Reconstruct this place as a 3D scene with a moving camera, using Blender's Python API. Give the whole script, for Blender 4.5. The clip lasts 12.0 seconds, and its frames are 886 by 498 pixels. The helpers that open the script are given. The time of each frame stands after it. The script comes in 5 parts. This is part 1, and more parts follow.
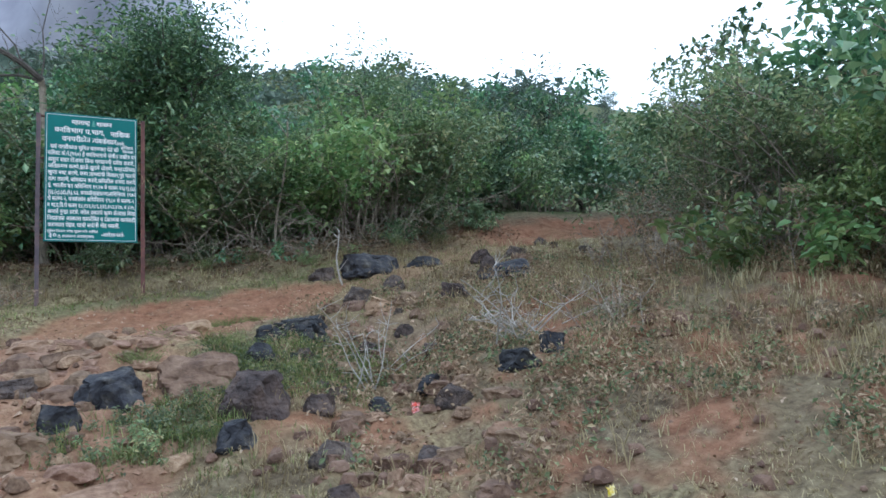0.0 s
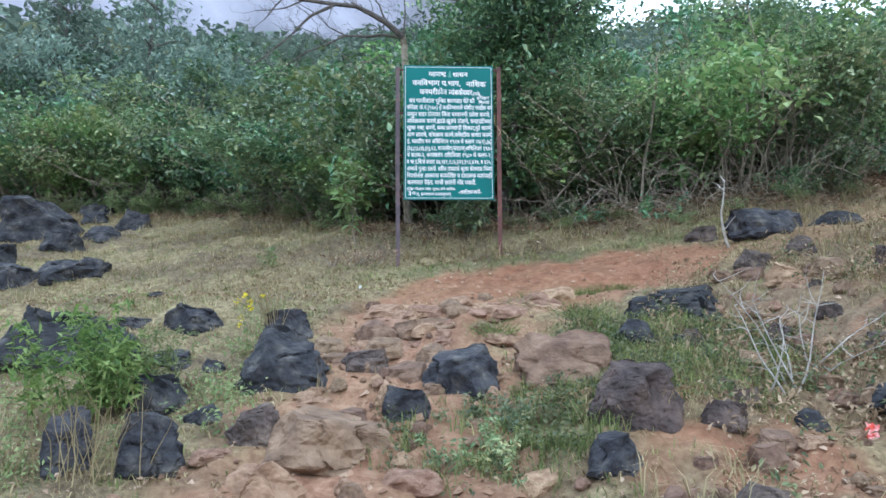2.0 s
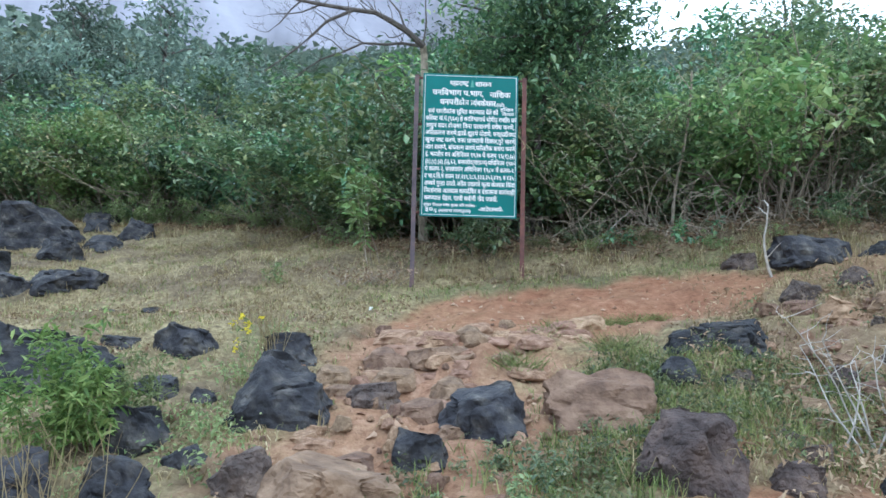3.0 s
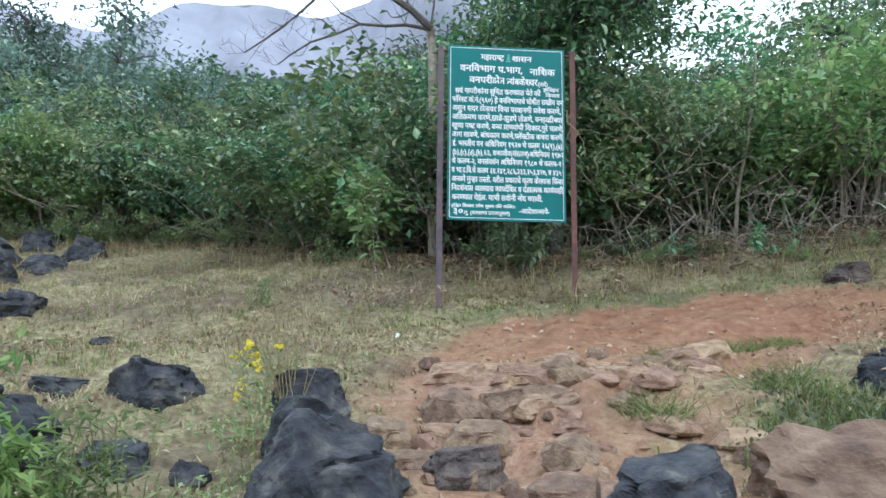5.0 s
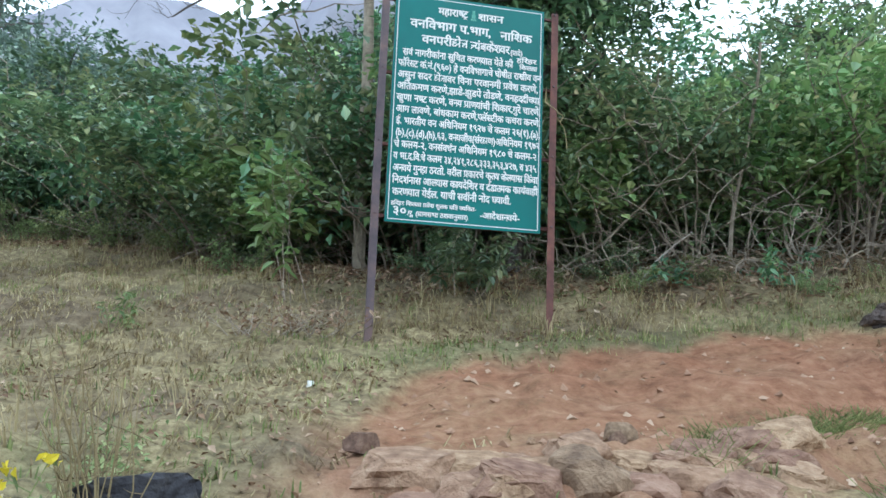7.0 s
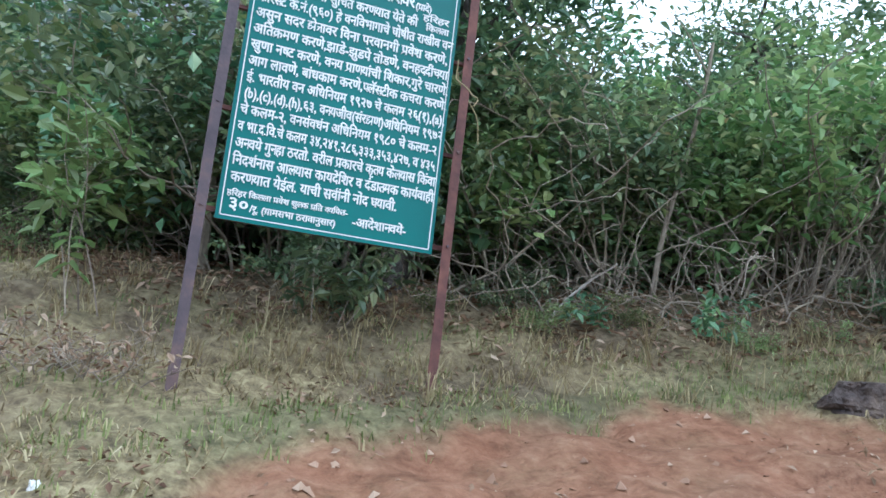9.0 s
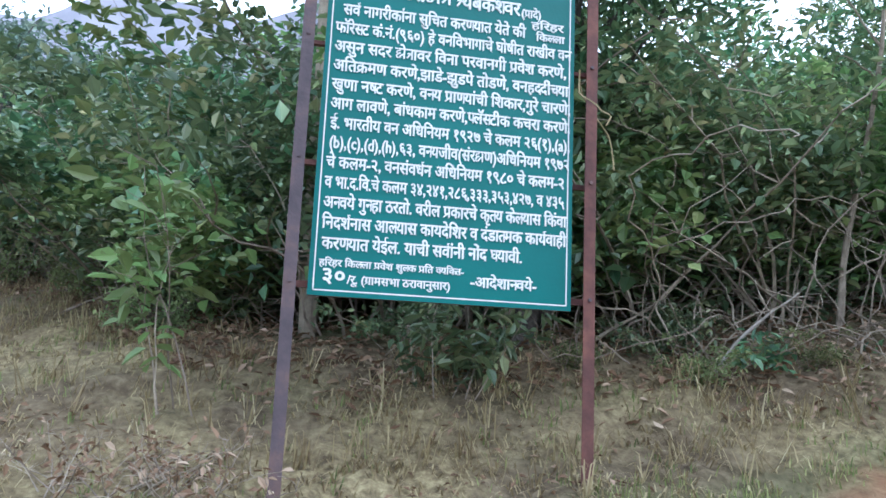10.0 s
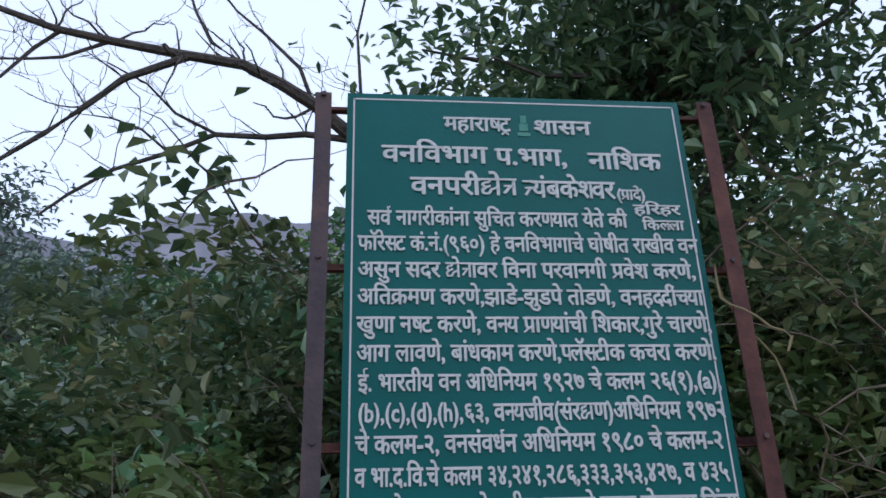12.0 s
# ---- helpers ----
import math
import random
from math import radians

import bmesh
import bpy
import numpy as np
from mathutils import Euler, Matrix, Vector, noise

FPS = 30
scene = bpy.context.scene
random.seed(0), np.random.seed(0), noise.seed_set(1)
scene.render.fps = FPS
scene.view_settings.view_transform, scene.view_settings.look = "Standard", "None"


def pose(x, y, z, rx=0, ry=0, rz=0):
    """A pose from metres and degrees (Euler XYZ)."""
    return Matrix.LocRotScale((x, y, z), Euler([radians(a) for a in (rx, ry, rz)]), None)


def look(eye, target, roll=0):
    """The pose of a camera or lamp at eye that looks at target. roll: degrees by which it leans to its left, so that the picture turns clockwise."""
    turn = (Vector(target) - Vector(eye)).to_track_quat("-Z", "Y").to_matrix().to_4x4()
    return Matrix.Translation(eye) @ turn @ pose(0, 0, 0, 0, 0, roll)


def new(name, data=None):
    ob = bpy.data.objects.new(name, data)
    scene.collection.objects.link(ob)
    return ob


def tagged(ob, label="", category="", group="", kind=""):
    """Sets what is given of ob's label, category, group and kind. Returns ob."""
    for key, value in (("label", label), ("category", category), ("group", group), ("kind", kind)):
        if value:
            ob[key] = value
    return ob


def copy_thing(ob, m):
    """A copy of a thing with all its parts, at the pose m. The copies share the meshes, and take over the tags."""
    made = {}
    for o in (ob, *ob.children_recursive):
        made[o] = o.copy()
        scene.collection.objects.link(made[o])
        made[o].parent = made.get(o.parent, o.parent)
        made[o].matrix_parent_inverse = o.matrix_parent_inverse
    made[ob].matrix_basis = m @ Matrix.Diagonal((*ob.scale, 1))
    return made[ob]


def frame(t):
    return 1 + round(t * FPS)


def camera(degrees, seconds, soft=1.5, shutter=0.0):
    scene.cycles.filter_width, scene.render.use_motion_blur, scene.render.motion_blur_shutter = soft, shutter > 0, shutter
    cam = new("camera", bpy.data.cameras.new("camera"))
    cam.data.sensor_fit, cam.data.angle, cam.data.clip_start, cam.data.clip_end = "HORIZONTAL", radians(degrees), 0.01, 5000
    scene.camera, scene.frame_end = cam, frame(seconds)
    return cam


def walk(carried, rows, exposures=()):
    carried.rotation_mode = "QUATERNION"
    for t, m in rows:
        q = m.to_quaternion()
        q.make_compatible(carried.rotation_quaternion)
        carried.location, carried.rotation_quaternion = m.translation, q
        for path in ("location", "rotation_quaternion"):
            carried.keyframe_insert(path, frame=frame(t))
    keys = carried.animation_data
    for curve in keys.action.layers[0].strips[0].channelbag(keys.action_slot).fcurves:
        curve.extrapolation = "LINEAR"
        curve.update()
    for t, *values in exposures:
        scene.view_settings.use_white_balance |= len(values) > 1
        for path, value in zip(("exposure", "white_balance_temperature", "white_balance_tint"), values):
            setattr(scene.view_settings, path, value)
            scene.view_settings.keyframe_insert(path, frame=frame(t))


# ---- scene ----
import functools
import itertools

cam = camera(58.9, 12.0, 1.6)
PATH = [
    (0, (0.688, 0.016, 1.693), (1.635, 1.759, 1.95), -3.0),
    (0.5, (0.779, 0.44, 1.72), (1.294, 2.363, 1.91), -2.2),
    (1, (0.807, 0.848, 1.665), (1.072, 2.828, 1.774), -1.1),
    (1.5, (0.858, 1.165, 1.846), (1.016, 3.152, 2.015), -1.0),
    (2, (0.951, 1.595, 1.876), (1.051, 3.585, 2.055), -0.3),
    (2.5, (0.98, 1.884, 1.919), (1.062, 3.873, 2.112), 0.7),
    (3, (0.911, 2.273, 1.962), (0.981, 4.259, 2.187), 1.4),
    (3.2, (0.86, 2.397, 1.949), (0.939, 4.382, 2.182), 1.6),
    (4.8, (0.24, 4.04, 1.899), (0.429, 6.006, 2.216), 0.7),
    (5, (0.223, 4.285, 1.966), (0.403, 6.252, 2.275), 0.6),
    (5.5, (0.12, 4.776, 2.006), (0.298, 6.741, 2.335), 0.9),
    (6, (0.088, 5.267, 2.093), (0.312, 7.228, 2.414), 1.3),
    (6.5, (0.201, 5.807, 2.206), (0.499, 7.758, 2.531), 1.4),
    (6.7, (0.229, 6.006, 2.22), (0.571, 7.946, 2.565), 1.5),
    (8.3, (0.488, 7.095, 2.609), (1.049, 8.981, 2.963), 6.3),
    (8.5, (0.554, 7.298, 2.644), (1.168, 9.166, 3.007), 5.7),
    (9, (0.719, 7.699, 2.765), (1.388, 9.555, 3.09), 6.5),
    (9.5, (0.851, 8.058, 2.9), (1.329, 9.98, 3.181), 5.1),
    (10, (0.887, 8.427, 3.072), (1.256, 10.361, 3.424), 2.5),
    (10.3, (0.919, 8.554, 3.206), (1.254, 10.467, 3.682), 1.6),
    (10.5, (0.947, 8.633, 3.268), (1.251, 10.531, 3.82), 1.2),
    (11, (1.048, 8.926, 3.302), (1.233, 10.795, 3.99), 1.6),
    (11.5, (1.056, 9.167, 3.314), (1.189, 11.021, 4.053), 1.6),
    (12, (1.012, 9.511, 3.67), (1.213, 11.339, 4.456), -1.9),
]
EXPOSURES = [(0, 0.14, 5000, 2), (0.8, 0.44, 5000, 2), (1.4, 1.14, 5000, 2), (2.0, 0.64, 5000, 2), (2.5, 0.64, 4980, 1), (5.0, 0.60, 5100, -1), (6.5, 0.54, 5150, -2), (8.5, 0.54, 5000, 2), (9.6, 0.76, 4950, 5), (10.5, 0.40, 4950, 7), (11.0, -0.14, 4980, 8), (11.5, -0.72, 5050, 9), (12, -0.80, 5150, 11)]
walk(cam, [(t, look(eye, target, roll)) for t, eye, target, roll in PATH], EXPOSURES)


# ---- light: a bright overcast evening sky, the sun veiled low beyond the ridge ----
SUN_UP, SUN_TURN = radians(38), radians(150)
world = bpy.data.worlds.new("world")
scene.world = world
world.use_nodes = True
wn, wl = world.node_tree.nodes, world.node_tree.links
sky = wn.new("ShaderNodeTexSky")
sky.sky_type, sky.sun_disc, sky.sun_elevation, sky.sun_rotation = "NISHITA", False, SUN_UP, SUN_TURN
sky.air_density, sky.dust_density, sky.ozone_density = 1.0, 4.0, 1.0
veil = wn.new("ShaderNodeMix")
veil.data_type = "RGBA"
veil.inputs[0].default_value = 0.8
veil.inputs[7].default_value = (13.6, 13.3, 13.5, 1)
wl.new(sky.outputs[0], veil.inputs[6])
# the cloud is thinner, and brighter, towards the veiled sun beyond the ridge
way = wn.new("ShaderNodeTexCoord")
axes = wn.new("ShaderNodeSeparateXYZ")
glow = wn.new("ShaderNodeMapRange")
glow.inputs[1].default_value, glow.inputs[2].default_value, glow.inputs[3].default_value, glow.inputs[4].default_value = -1, 1, 0.78, 1.38
lift = wn.new("ShaderNodeVectorMath")
lift.operation = "SCALE"
wl.new(way.outputs["Generated"], axes.inputs[0])
wl.new(axes.outputs["Y"], glow.inputs[0])
wl.new(glow.outputs[0], lift.inputs["Scale"])
wl.new(veil.outputs[2], lift.inputs[0])
wl.new(lift.outputs[0], wn["Background"].inputs[0])
wn["Background"].inputs[1].default_value = 0.12
sun = new("sun", bpy.data.lights.new("sun", "SUN"))
sun.data.energy, sun.data.angle, sun.data.color = 0.5, radians(25), (1.0, 0.93, 0.84)
sun.matrix_world = pose(0, 0, 60, 90 - math.degrees(SUN_UP), 0, 180 - math.degrees(SUN_TURN))


# ---- materials ----
def mat(name, stops, scale=6.0, detail=4.0, rough=0.85, bump=0.3, bump_scale=None, by="noise", spec=0.3, metal=0.0, per_object=0.0, translucent=0.0, grain=False):
    """A procedural material: a ramp of colours over noise in object space, or over each piece's own random number."""
    m = bpy.data.materials.new(name)
    m.use_nodes = True
    n, l = m.node_tree.nodes, m.node_tree.links
    p = n["Principled BSDF"]
    p.inputs["Roughness"].default_value, p.inputs["Metallic"].default_value = rough, metal
    p.inputs["Specular IOR Level"].default_value = spec
    co = n.new("ShaderNodeTexCoord")
    no = n.new("ShaderNodeTexNoise")
    no.inputs["Scale"].default_value, no.inputs["Detail"].default_value, no.inputs["Roughness"].default_value = scale, detail, 0.62
    l.new(co.outputs["Object"], no.inputs["Vector"])
    ramp = n.new("ShaderNodeValToRGB")
    el = ramp.color_ramp.elements
    el[0].position, el[0].color = stops[0][0], (*stops[0][1], 1)
    el[1].position, el[1].color = stops[-1][0], (*stops[-1][1], 1)
    for at, c in stops[1:-1]:
        e = el.new(at)
        e.color = (*c, 1)
    if by == "island":
        g = n.new("ShaderNodeNewGeometry")
        mix = n.new("ShaderNodeMath")
        mix.operation = "MULTIPLY_ADD"
        mix.inputs[1].default_value = 0.70
        sub = n.new("ShaderNodeMath")
        sub.operation = "MULTIPLY_ADD"
        sub.inputs[1].default_value, sub.inputs[2].default_value = 1.5, -0.62
        l.new(no.outputs[0], sub.inputs[0])
        l.new(g.outputs["Random Per Island"], mix.inputs[0])
        l.new(sub.outputs[0], mix.inputs[2])
        l.new(mix.outputs[0], ramp.inputs[0])
    else:
        l.new(no.outputs[0], ramp.inputs[0])
    colour = ramp.outputs[0]
    if per_object:
        oi = n.new("ShaderNodeObjectInfo")
        hs = n.new("ShaderNodeHueSaturation")
        mr = n.new("ShaderNodeMapRange")
        mr.inputs[3].default_value, mr.inputs[4].default_value = 1 - per_object, 1 + per_object
        mh = n.new("ShaderNodeMapRange")
        mh.inputs[3].default_value, mh.inputs[4].default_value = 0.5 - 0.06 * per_object, 0.5 + 0.06 * per_object
        l.new(oi.outputs["Random"], mr.inputs[0])
        l.new(oi.outputs["Random"], mh.inputs[0])
        l.new(mr.outputs[0], hs.inputs["Value"])
        l.new(mh.outputs[0], hs.inputs["Hue"])
        l.new(colour, hs.inputs["Color"])
        colour = hs.outputs[0]
    l.new(colour, p.inputs["Base Color"])
    if bump:
        b2 = n.new("ShaderNodeTexNoise")
        b2.inputs["Scale"].default_value, b2.inputs["Detail"].default_value = bump_scale or scale * 5, 5
        l.new(co.outputs["Object"], b2.inputs["Vector"])
        bp = n.new("ShaderNodeBump")
        bp.inputs["Strength"].default_value, bp.inputs["Distance"].default_value = bump, 0.03
        l.new(b2.outputs[0], bp.inputs["Height"])
        if grain:
            b3 = n.new("ShaderNodeTexVoronoi")
            b3.feature, b3.inputs["Scale"].default_value = "DISTANCE_TO_EDGE", 9
            ad = n.new("ShaderNodeMath")
            ad.operation = "MULTIPLY_ADD"
            ad.inputs[1].default_value = 0.8
            wv = n.new("ShaderNodeMix")
            wv.data_type = "RGBA"
            wv.inputs[0].default_value = 0.12
            l.new(co.outputs["Object"], wv.inputs[6])
            l.new(b2.outputs[1], wv.inputs[7])
            l.new(wv.outputs[2], b3.inputs["Vector"])
            l.new(b3.outputs[0], ad.inputs[0])
            l.new(b2.outputs[0], ad.inputs[2])
            l.new(ad.outputs[0], bp.inputs["Height"])
            bp.inputs["Distance"].default_value = 0.06
        l.new(bp.outputs[0], p.inputs["Normal"])
    if translucent:
        tr = n.new("ShaderNodeBsdfTranslucent")
        ms = n.new("ShaderNodeMixShader")
        ms.inputs[0].default_value = translucent
        l.new(colour, tr.inputs[0])
        l.new(p.outputs[0], ms.inputs[1])
        l.new(tr.outputs[0], ms.inputs[2])
        l.new(ms.outputs[0], n["Material Output"].inputs[0])
    return m


def ground_material():
    """Soil, straw litter and red earth, mixed by the land's own masks."""
    m = mat("ground_soil", [(0.32, (0.065, 0.044, 0.032)), (0.5, (0.145, 0.108, 0.070)), (0.66, (0.24, 0.19, 0.125))], 14, 10, 0.95, 1.0, 30, spec=0.1)
    n, l = m.node_tree.nodes, m.node_tree.links
    p = n["Principled BSDF"]
    first = p.inputs["Base Color"].links[0].from_socket
    co = n.new("ShaderNodeTexCoord")

    def layer(under, stops, scale, attr):
        no = n.new("ShaderNodeTexNoise")
        no.inputs["Scale"].default_value, no.inputs["Detail"].default_value, no.inputs["Roughness"].default_value = scale, 8, 0.65
        l.new(co.outputs["Object"], no.inputs["Vector"])
        r = n.new("ShaderNodeValToRGB")
        r.color_ramp.elements[0].position, r.color_ramp.elements[0].color = stops[0][0], (*stops[0][1], 1)
        r.color_ramp.elements[1].position, r.color_ramp.elements[1].color = stops[-1][0], (*stops[-1][1], 1)
        for at, c in stops[1:-1]:
            r.color_ramp.elements.new(at).color = (*c, 1)
        l.new(no.outputs[0], r.inputs[0])
        a = n.new("ShaderNodeAttribute")
        a.attribute_name = attr
        mx = n.new("ShaderNodeMix")
        mx.data_type = "RGBA"
        l.new(a.outputs["Fac"], mx.inputs[0])
        l.new(under, mx.inputs[6])
        l.new(r.outputs[0], mx.inputs[7])
        return mx.outputs[2]

    c = layer(first, [(0.34, (0.10, 0.074, 0.048)), (0.5, (0.24, 0.19, 0.105)), (0.66, (0.39, 0.33, 0.185))], 16, "straw")
    c = layer(c, [(0.3, (0.05, 0.065, 0.03)), (0.7, (0.16, 0.175, 0.08))], 12, "green")
    c = layer(c, [(0.28, (0.12, 0.054, 0.031)), (0.45, (0.225, 0.108, 0.062)), (0.58, (0.285, 0.148, 0.088)), (0.76, (0.37, 0.23, 0.148))], 7, "bare")
    c = layer(c, [(0.32, (0.16, 0.080, 0.050)), (0.5, (0.31, 0.180, 0.115)), (0.68, (0.45, 0.30, 0.205))], 9, "stony")
    l.new(c, p.inputs["Base Color"])
    return m


M_GROUND = ground_material()
M_BASALT = mat("basalt", [(0.34, (0.010, 0.010, 0.013)), (0.48, (0.030, 0.030, 0.036)), (0.58, (0.052, 0.049, 0.049)), (0.70, (0.13, 0.12, 0.11))], 7, 12, 0.72, 1.0, 20, per_object=0.25)
M_GREYROCK = mat("weathered_rock", [(0.30, (0.042, 0.034, 0.033)), (0.5, (0.105, 0.08, 0.07)), (0.72, (0.22, 0.165, 0.13))], 5, 8, 0.9, 0.9, 24, per_object=0.25, grain=True)
M_BROWNROCK = mat("earth_stained_rock", [(0.30, (0.095, 0.060, 0.042)), (0.52, (0.21, 0.138, 0.092)), (0.75, (0.34, 0.24, 0.165))], 4.5, 8, 0.92, 0.6, 30, per_object=0.2)
M_TANROCK = mat("tan_stone", [(0.30, (0.16, 0.092, 0.058)), (0.52, (0.29, 0.185, 0.120)), (0.75, (0.43, 0.305, 0.21))], 6, 7, 0.92, 0.55, 34, per_object=0.2)
LEAF = dict(scale=2.4, detail=2, by="island", bump=0, per_object=0.42)
M_LEAF_DARK = mat("dark_glossy_leaf", [(0.0, (0.041, 0.091, 0.048)), (0.4, (0.089, 0.182, 0.086)), (0.75, (0.164, 0.289, 0.126)), (1.0, (0.345, 0.435, 0.195))], rough=0.36, spec=0.8, translucent=0.2, **LEAF)
M_LEAF_MID = mat("green_leaf", [(0.0, (0.058, 0.119, 0.053)), (0.4, (0.142, 0.222, 0.104)), (0.75, (0.245, 0.330, 0.152)), (1.0, (0.445, 0.470, 0.230))], rough=0.40, spec=0.7, translucent=0.24, **LEAF)
M_LEAF_LIME = mat("lime_leaf", [(0.0, (0.091, 0.170, 0.050)), (0.5, (0.210, 0.300, 0.105)), (1.0, (0.385, 0.435, 0.175))], rough=0.42, spec=0.6, translucent=0.3, **LEAF)
M_LEAF_OLIVE = mat("olive_leaf", [(0.0, (0.09, 0.123, 0.064)), (0.5, (0.20, 0.26, 0.122)), (0.85, (0.35, 0.38, 0.185)), (1.0, (0.54, 0.45, 0.25))], rough=0.55, spec=0.35, translucent=0.25, **LEAF)
# hillside leaves, paled and cooled in colour to stand for haze
M_LEAF_FAR_HAZE = mat("haze_tinted_leaf", [(0.0, (0.10, 0.145, 0.12)), (0.5, (0.18, 0.235, 0.185)), (1.0, (0.28, 0.33, 0.25))], rough=0.6, spec=0.3, translucent=0.2, **LEAF)
M_TWIG = mat("grey_twig", [(0.3, (0.15, 0.12, 0.095)), (0.7, (0.38, 0.32, 0.25))], 9, 4, 0.9, 0.3, per_object=0.2)
M_LEAF_PALE = mat("pale_weed_leaf", [(0.0, (0.13, 0.18, 0.075)), (0.5, (0.25, 0.31, 0.13)), (1.0, (0.42, 0.45, 0.21))], rough=0.6, spec=0.3, translucent=0.35, **LEAF)
# leaf green greyed and lightened: the far woods' haze is painted in
M_LEAF_HAZE = mat("haze_greyed_wood_leaf", [(0.0, (0.11, 0.15, 0.125)), (0.5, (0.17, 0.215, 0.17)), (1.0, (0.24, 0.285, 0.215))], rough=0.9, spec=0.1, translucent=0.2, **LEAF)
M_LEAF_FRESH = mat("fresh_weed_leaf", [(0.0, (0.08, 0.17, 0.045)), (0.5, (0.23, 0.37, 0.10)), (1.0, (0.42, 0.54, 0.18))], rough=0.55, spec=0.35, translucent=0.35, **LEAF)
M_DEADTWIG = mat("bleached_twig", [(0.3, (0.26, 0.235, 0.205)), (0.7, (0.50, 0.46, 0.41))], 9, 4, 0.9, 0.2)
M_BARK = mat("grey_bark", [(0.3, (0.070, 0.060, 0.055)), (0.7, (0.17, 0.148, 0.132))], 14, 6, 0.92, 0.7, 60)
M_DEADLEAF = mat("dead_leaf", [(0.0, (0.099, 0.055, 0.033)), (0.5, (0.242, 0.154, 0.094)), (1.0, (0.462, 0.363, 0.264))], 2, 2, 0.9, 0, by="island")
M_WITHERED = mat("withered_leaf", [(0.0, (0.15, 0.098, 0.058)), (0.5, (0.33, 0.235, 0.145)), (1.0, (0.53, 0.42, 0.28))], 2, 2, 0.9, 0, by="island", translucent=0.2)
M_STRAW = mat("dry_grass", [(0.0, (0.144, 0.102, 0.062)), (0.4, (0.290, 0.228, 0.120)), (0.8, (0.44, 0.370, 0.205)), (1.0, (0.60, 0.53, 0.34))], 0.9, 3, 0.8, 0, by="island", translucent=0.25)
M_GRASS = mat("green_grass", [(0.0, (0.085, 0.115, 0.035)), (0.5, (0.20, 0.245, 0.08)), (1.0, (0.40, 0.40, 0.17))], 0.9, 3, 0.75, 0, by="island", translucent=0.3)
M_BOARD = mat("green_enamel", [(0.3, (0.004, 0.118, 0.112)), (0.7, (0.006, 0.150, 0.140))], 2.5, 6, 0.5, 0.04, 60, spec=0.35)
M_WHITE = mat("white_sign_paint", [(0.3, (0.70, 0.72, 0.72)), (0.7, (0.84, 0.85, 0.84))], 20, 4, 0.6, 0)
M_PALEGREEN = mat("faded_green_paint", [(0.3, (0.10, 0.32, 0.25)), (0.7, (0.18, 0.42, 0.34))], 30, 4, 0.6, 0)
M_IRON = mat("rusted_iron_paint", [(0.3, (0.06, 0.028, 0.026)), (0.5, (0.12, 0.050, 0.042)), (0.7, (0.20, 0.085, 0.060))], 7, 8, 0.7, 0.12, 60, spec=0.4)
M_GREYIRON = mat("dull_grey_iron", [(0.3, (0.055, 0.045, 0.055)), (0.5, (0.10, 0.075, 0.085)), (0.75, (0.20, 0.12, 0.10))], 6, 8, 0.65, 0.12, 60, spec=0.4)


# ---- the land ----
HY = (-1500, -40, -4, 0, 4, 6.4, 8.7, 10, 11.7, 12.4, 13.2, 16, 20, 60, 250, 420, 1500)
HZ = (-60, -4.0, -0.35, 0.1, 0.65, 1.12, 1.72, 2.12, 2.48, 2.76, 3.15, 3.7, 4.7, 18, 84, 105, 110)


def smooth(a, b, v):
    t = np.clip((v - a) / (b - a), 0, 1)
    return t * t * (3 - 2 * t)


def wobble(x, y, s, a, seed=0.0):
    """A cheap rolling noise of wavelength s and height a."""
    x, y, f = np.asarray(x, float), np.asarray(y, float), 6.283 / s
    p = np.sin(f * (x * 0.83 + y * 0.41) + seed) * np.cos(f * (y * 0.77 - x * 0.52) + 2.1 * seed)
    q = np.sin(f * (x * 1.9 - y * 1.3) + 3.7 + seed) * np.sin(f * (y * 2.1 + x * 0.7) + 1.3 * seed)
    return a * (0.65 * p + 0.35 * q)


def rise(x, y):
    """The lie of the land, smooth."""
    x, y = np.asarray(x, float), np.asarray(y, float)
    prof = 0.25 * (np.interp(y - 0.5, HY, HZ) + 2 * np.interp(y, HY, HZ) + np.interp(y + 0.5, HY, HZ))
    bank = 0.30 - 0.10 * smooth(6, 9, y)
    far = smooth(14, 40, np.hypot(x, y))
    right = 0.09 * np.clip(x - 0.8, 0, 2.7) + bank * 6.5 * np.tanh(np.clip(x - 3.5, 0, None) / 6.5)
    left = 0.10 * np.clip(0.8 - x, 0, 4.5) * smooth(9.5, 12, y) * (1 - 0.6 * smooth(14, 18, y)) + 0.01 * np.clip(0.8 - x, 0, 8)
    return prof + right * (1 - 0.5 * far) - left


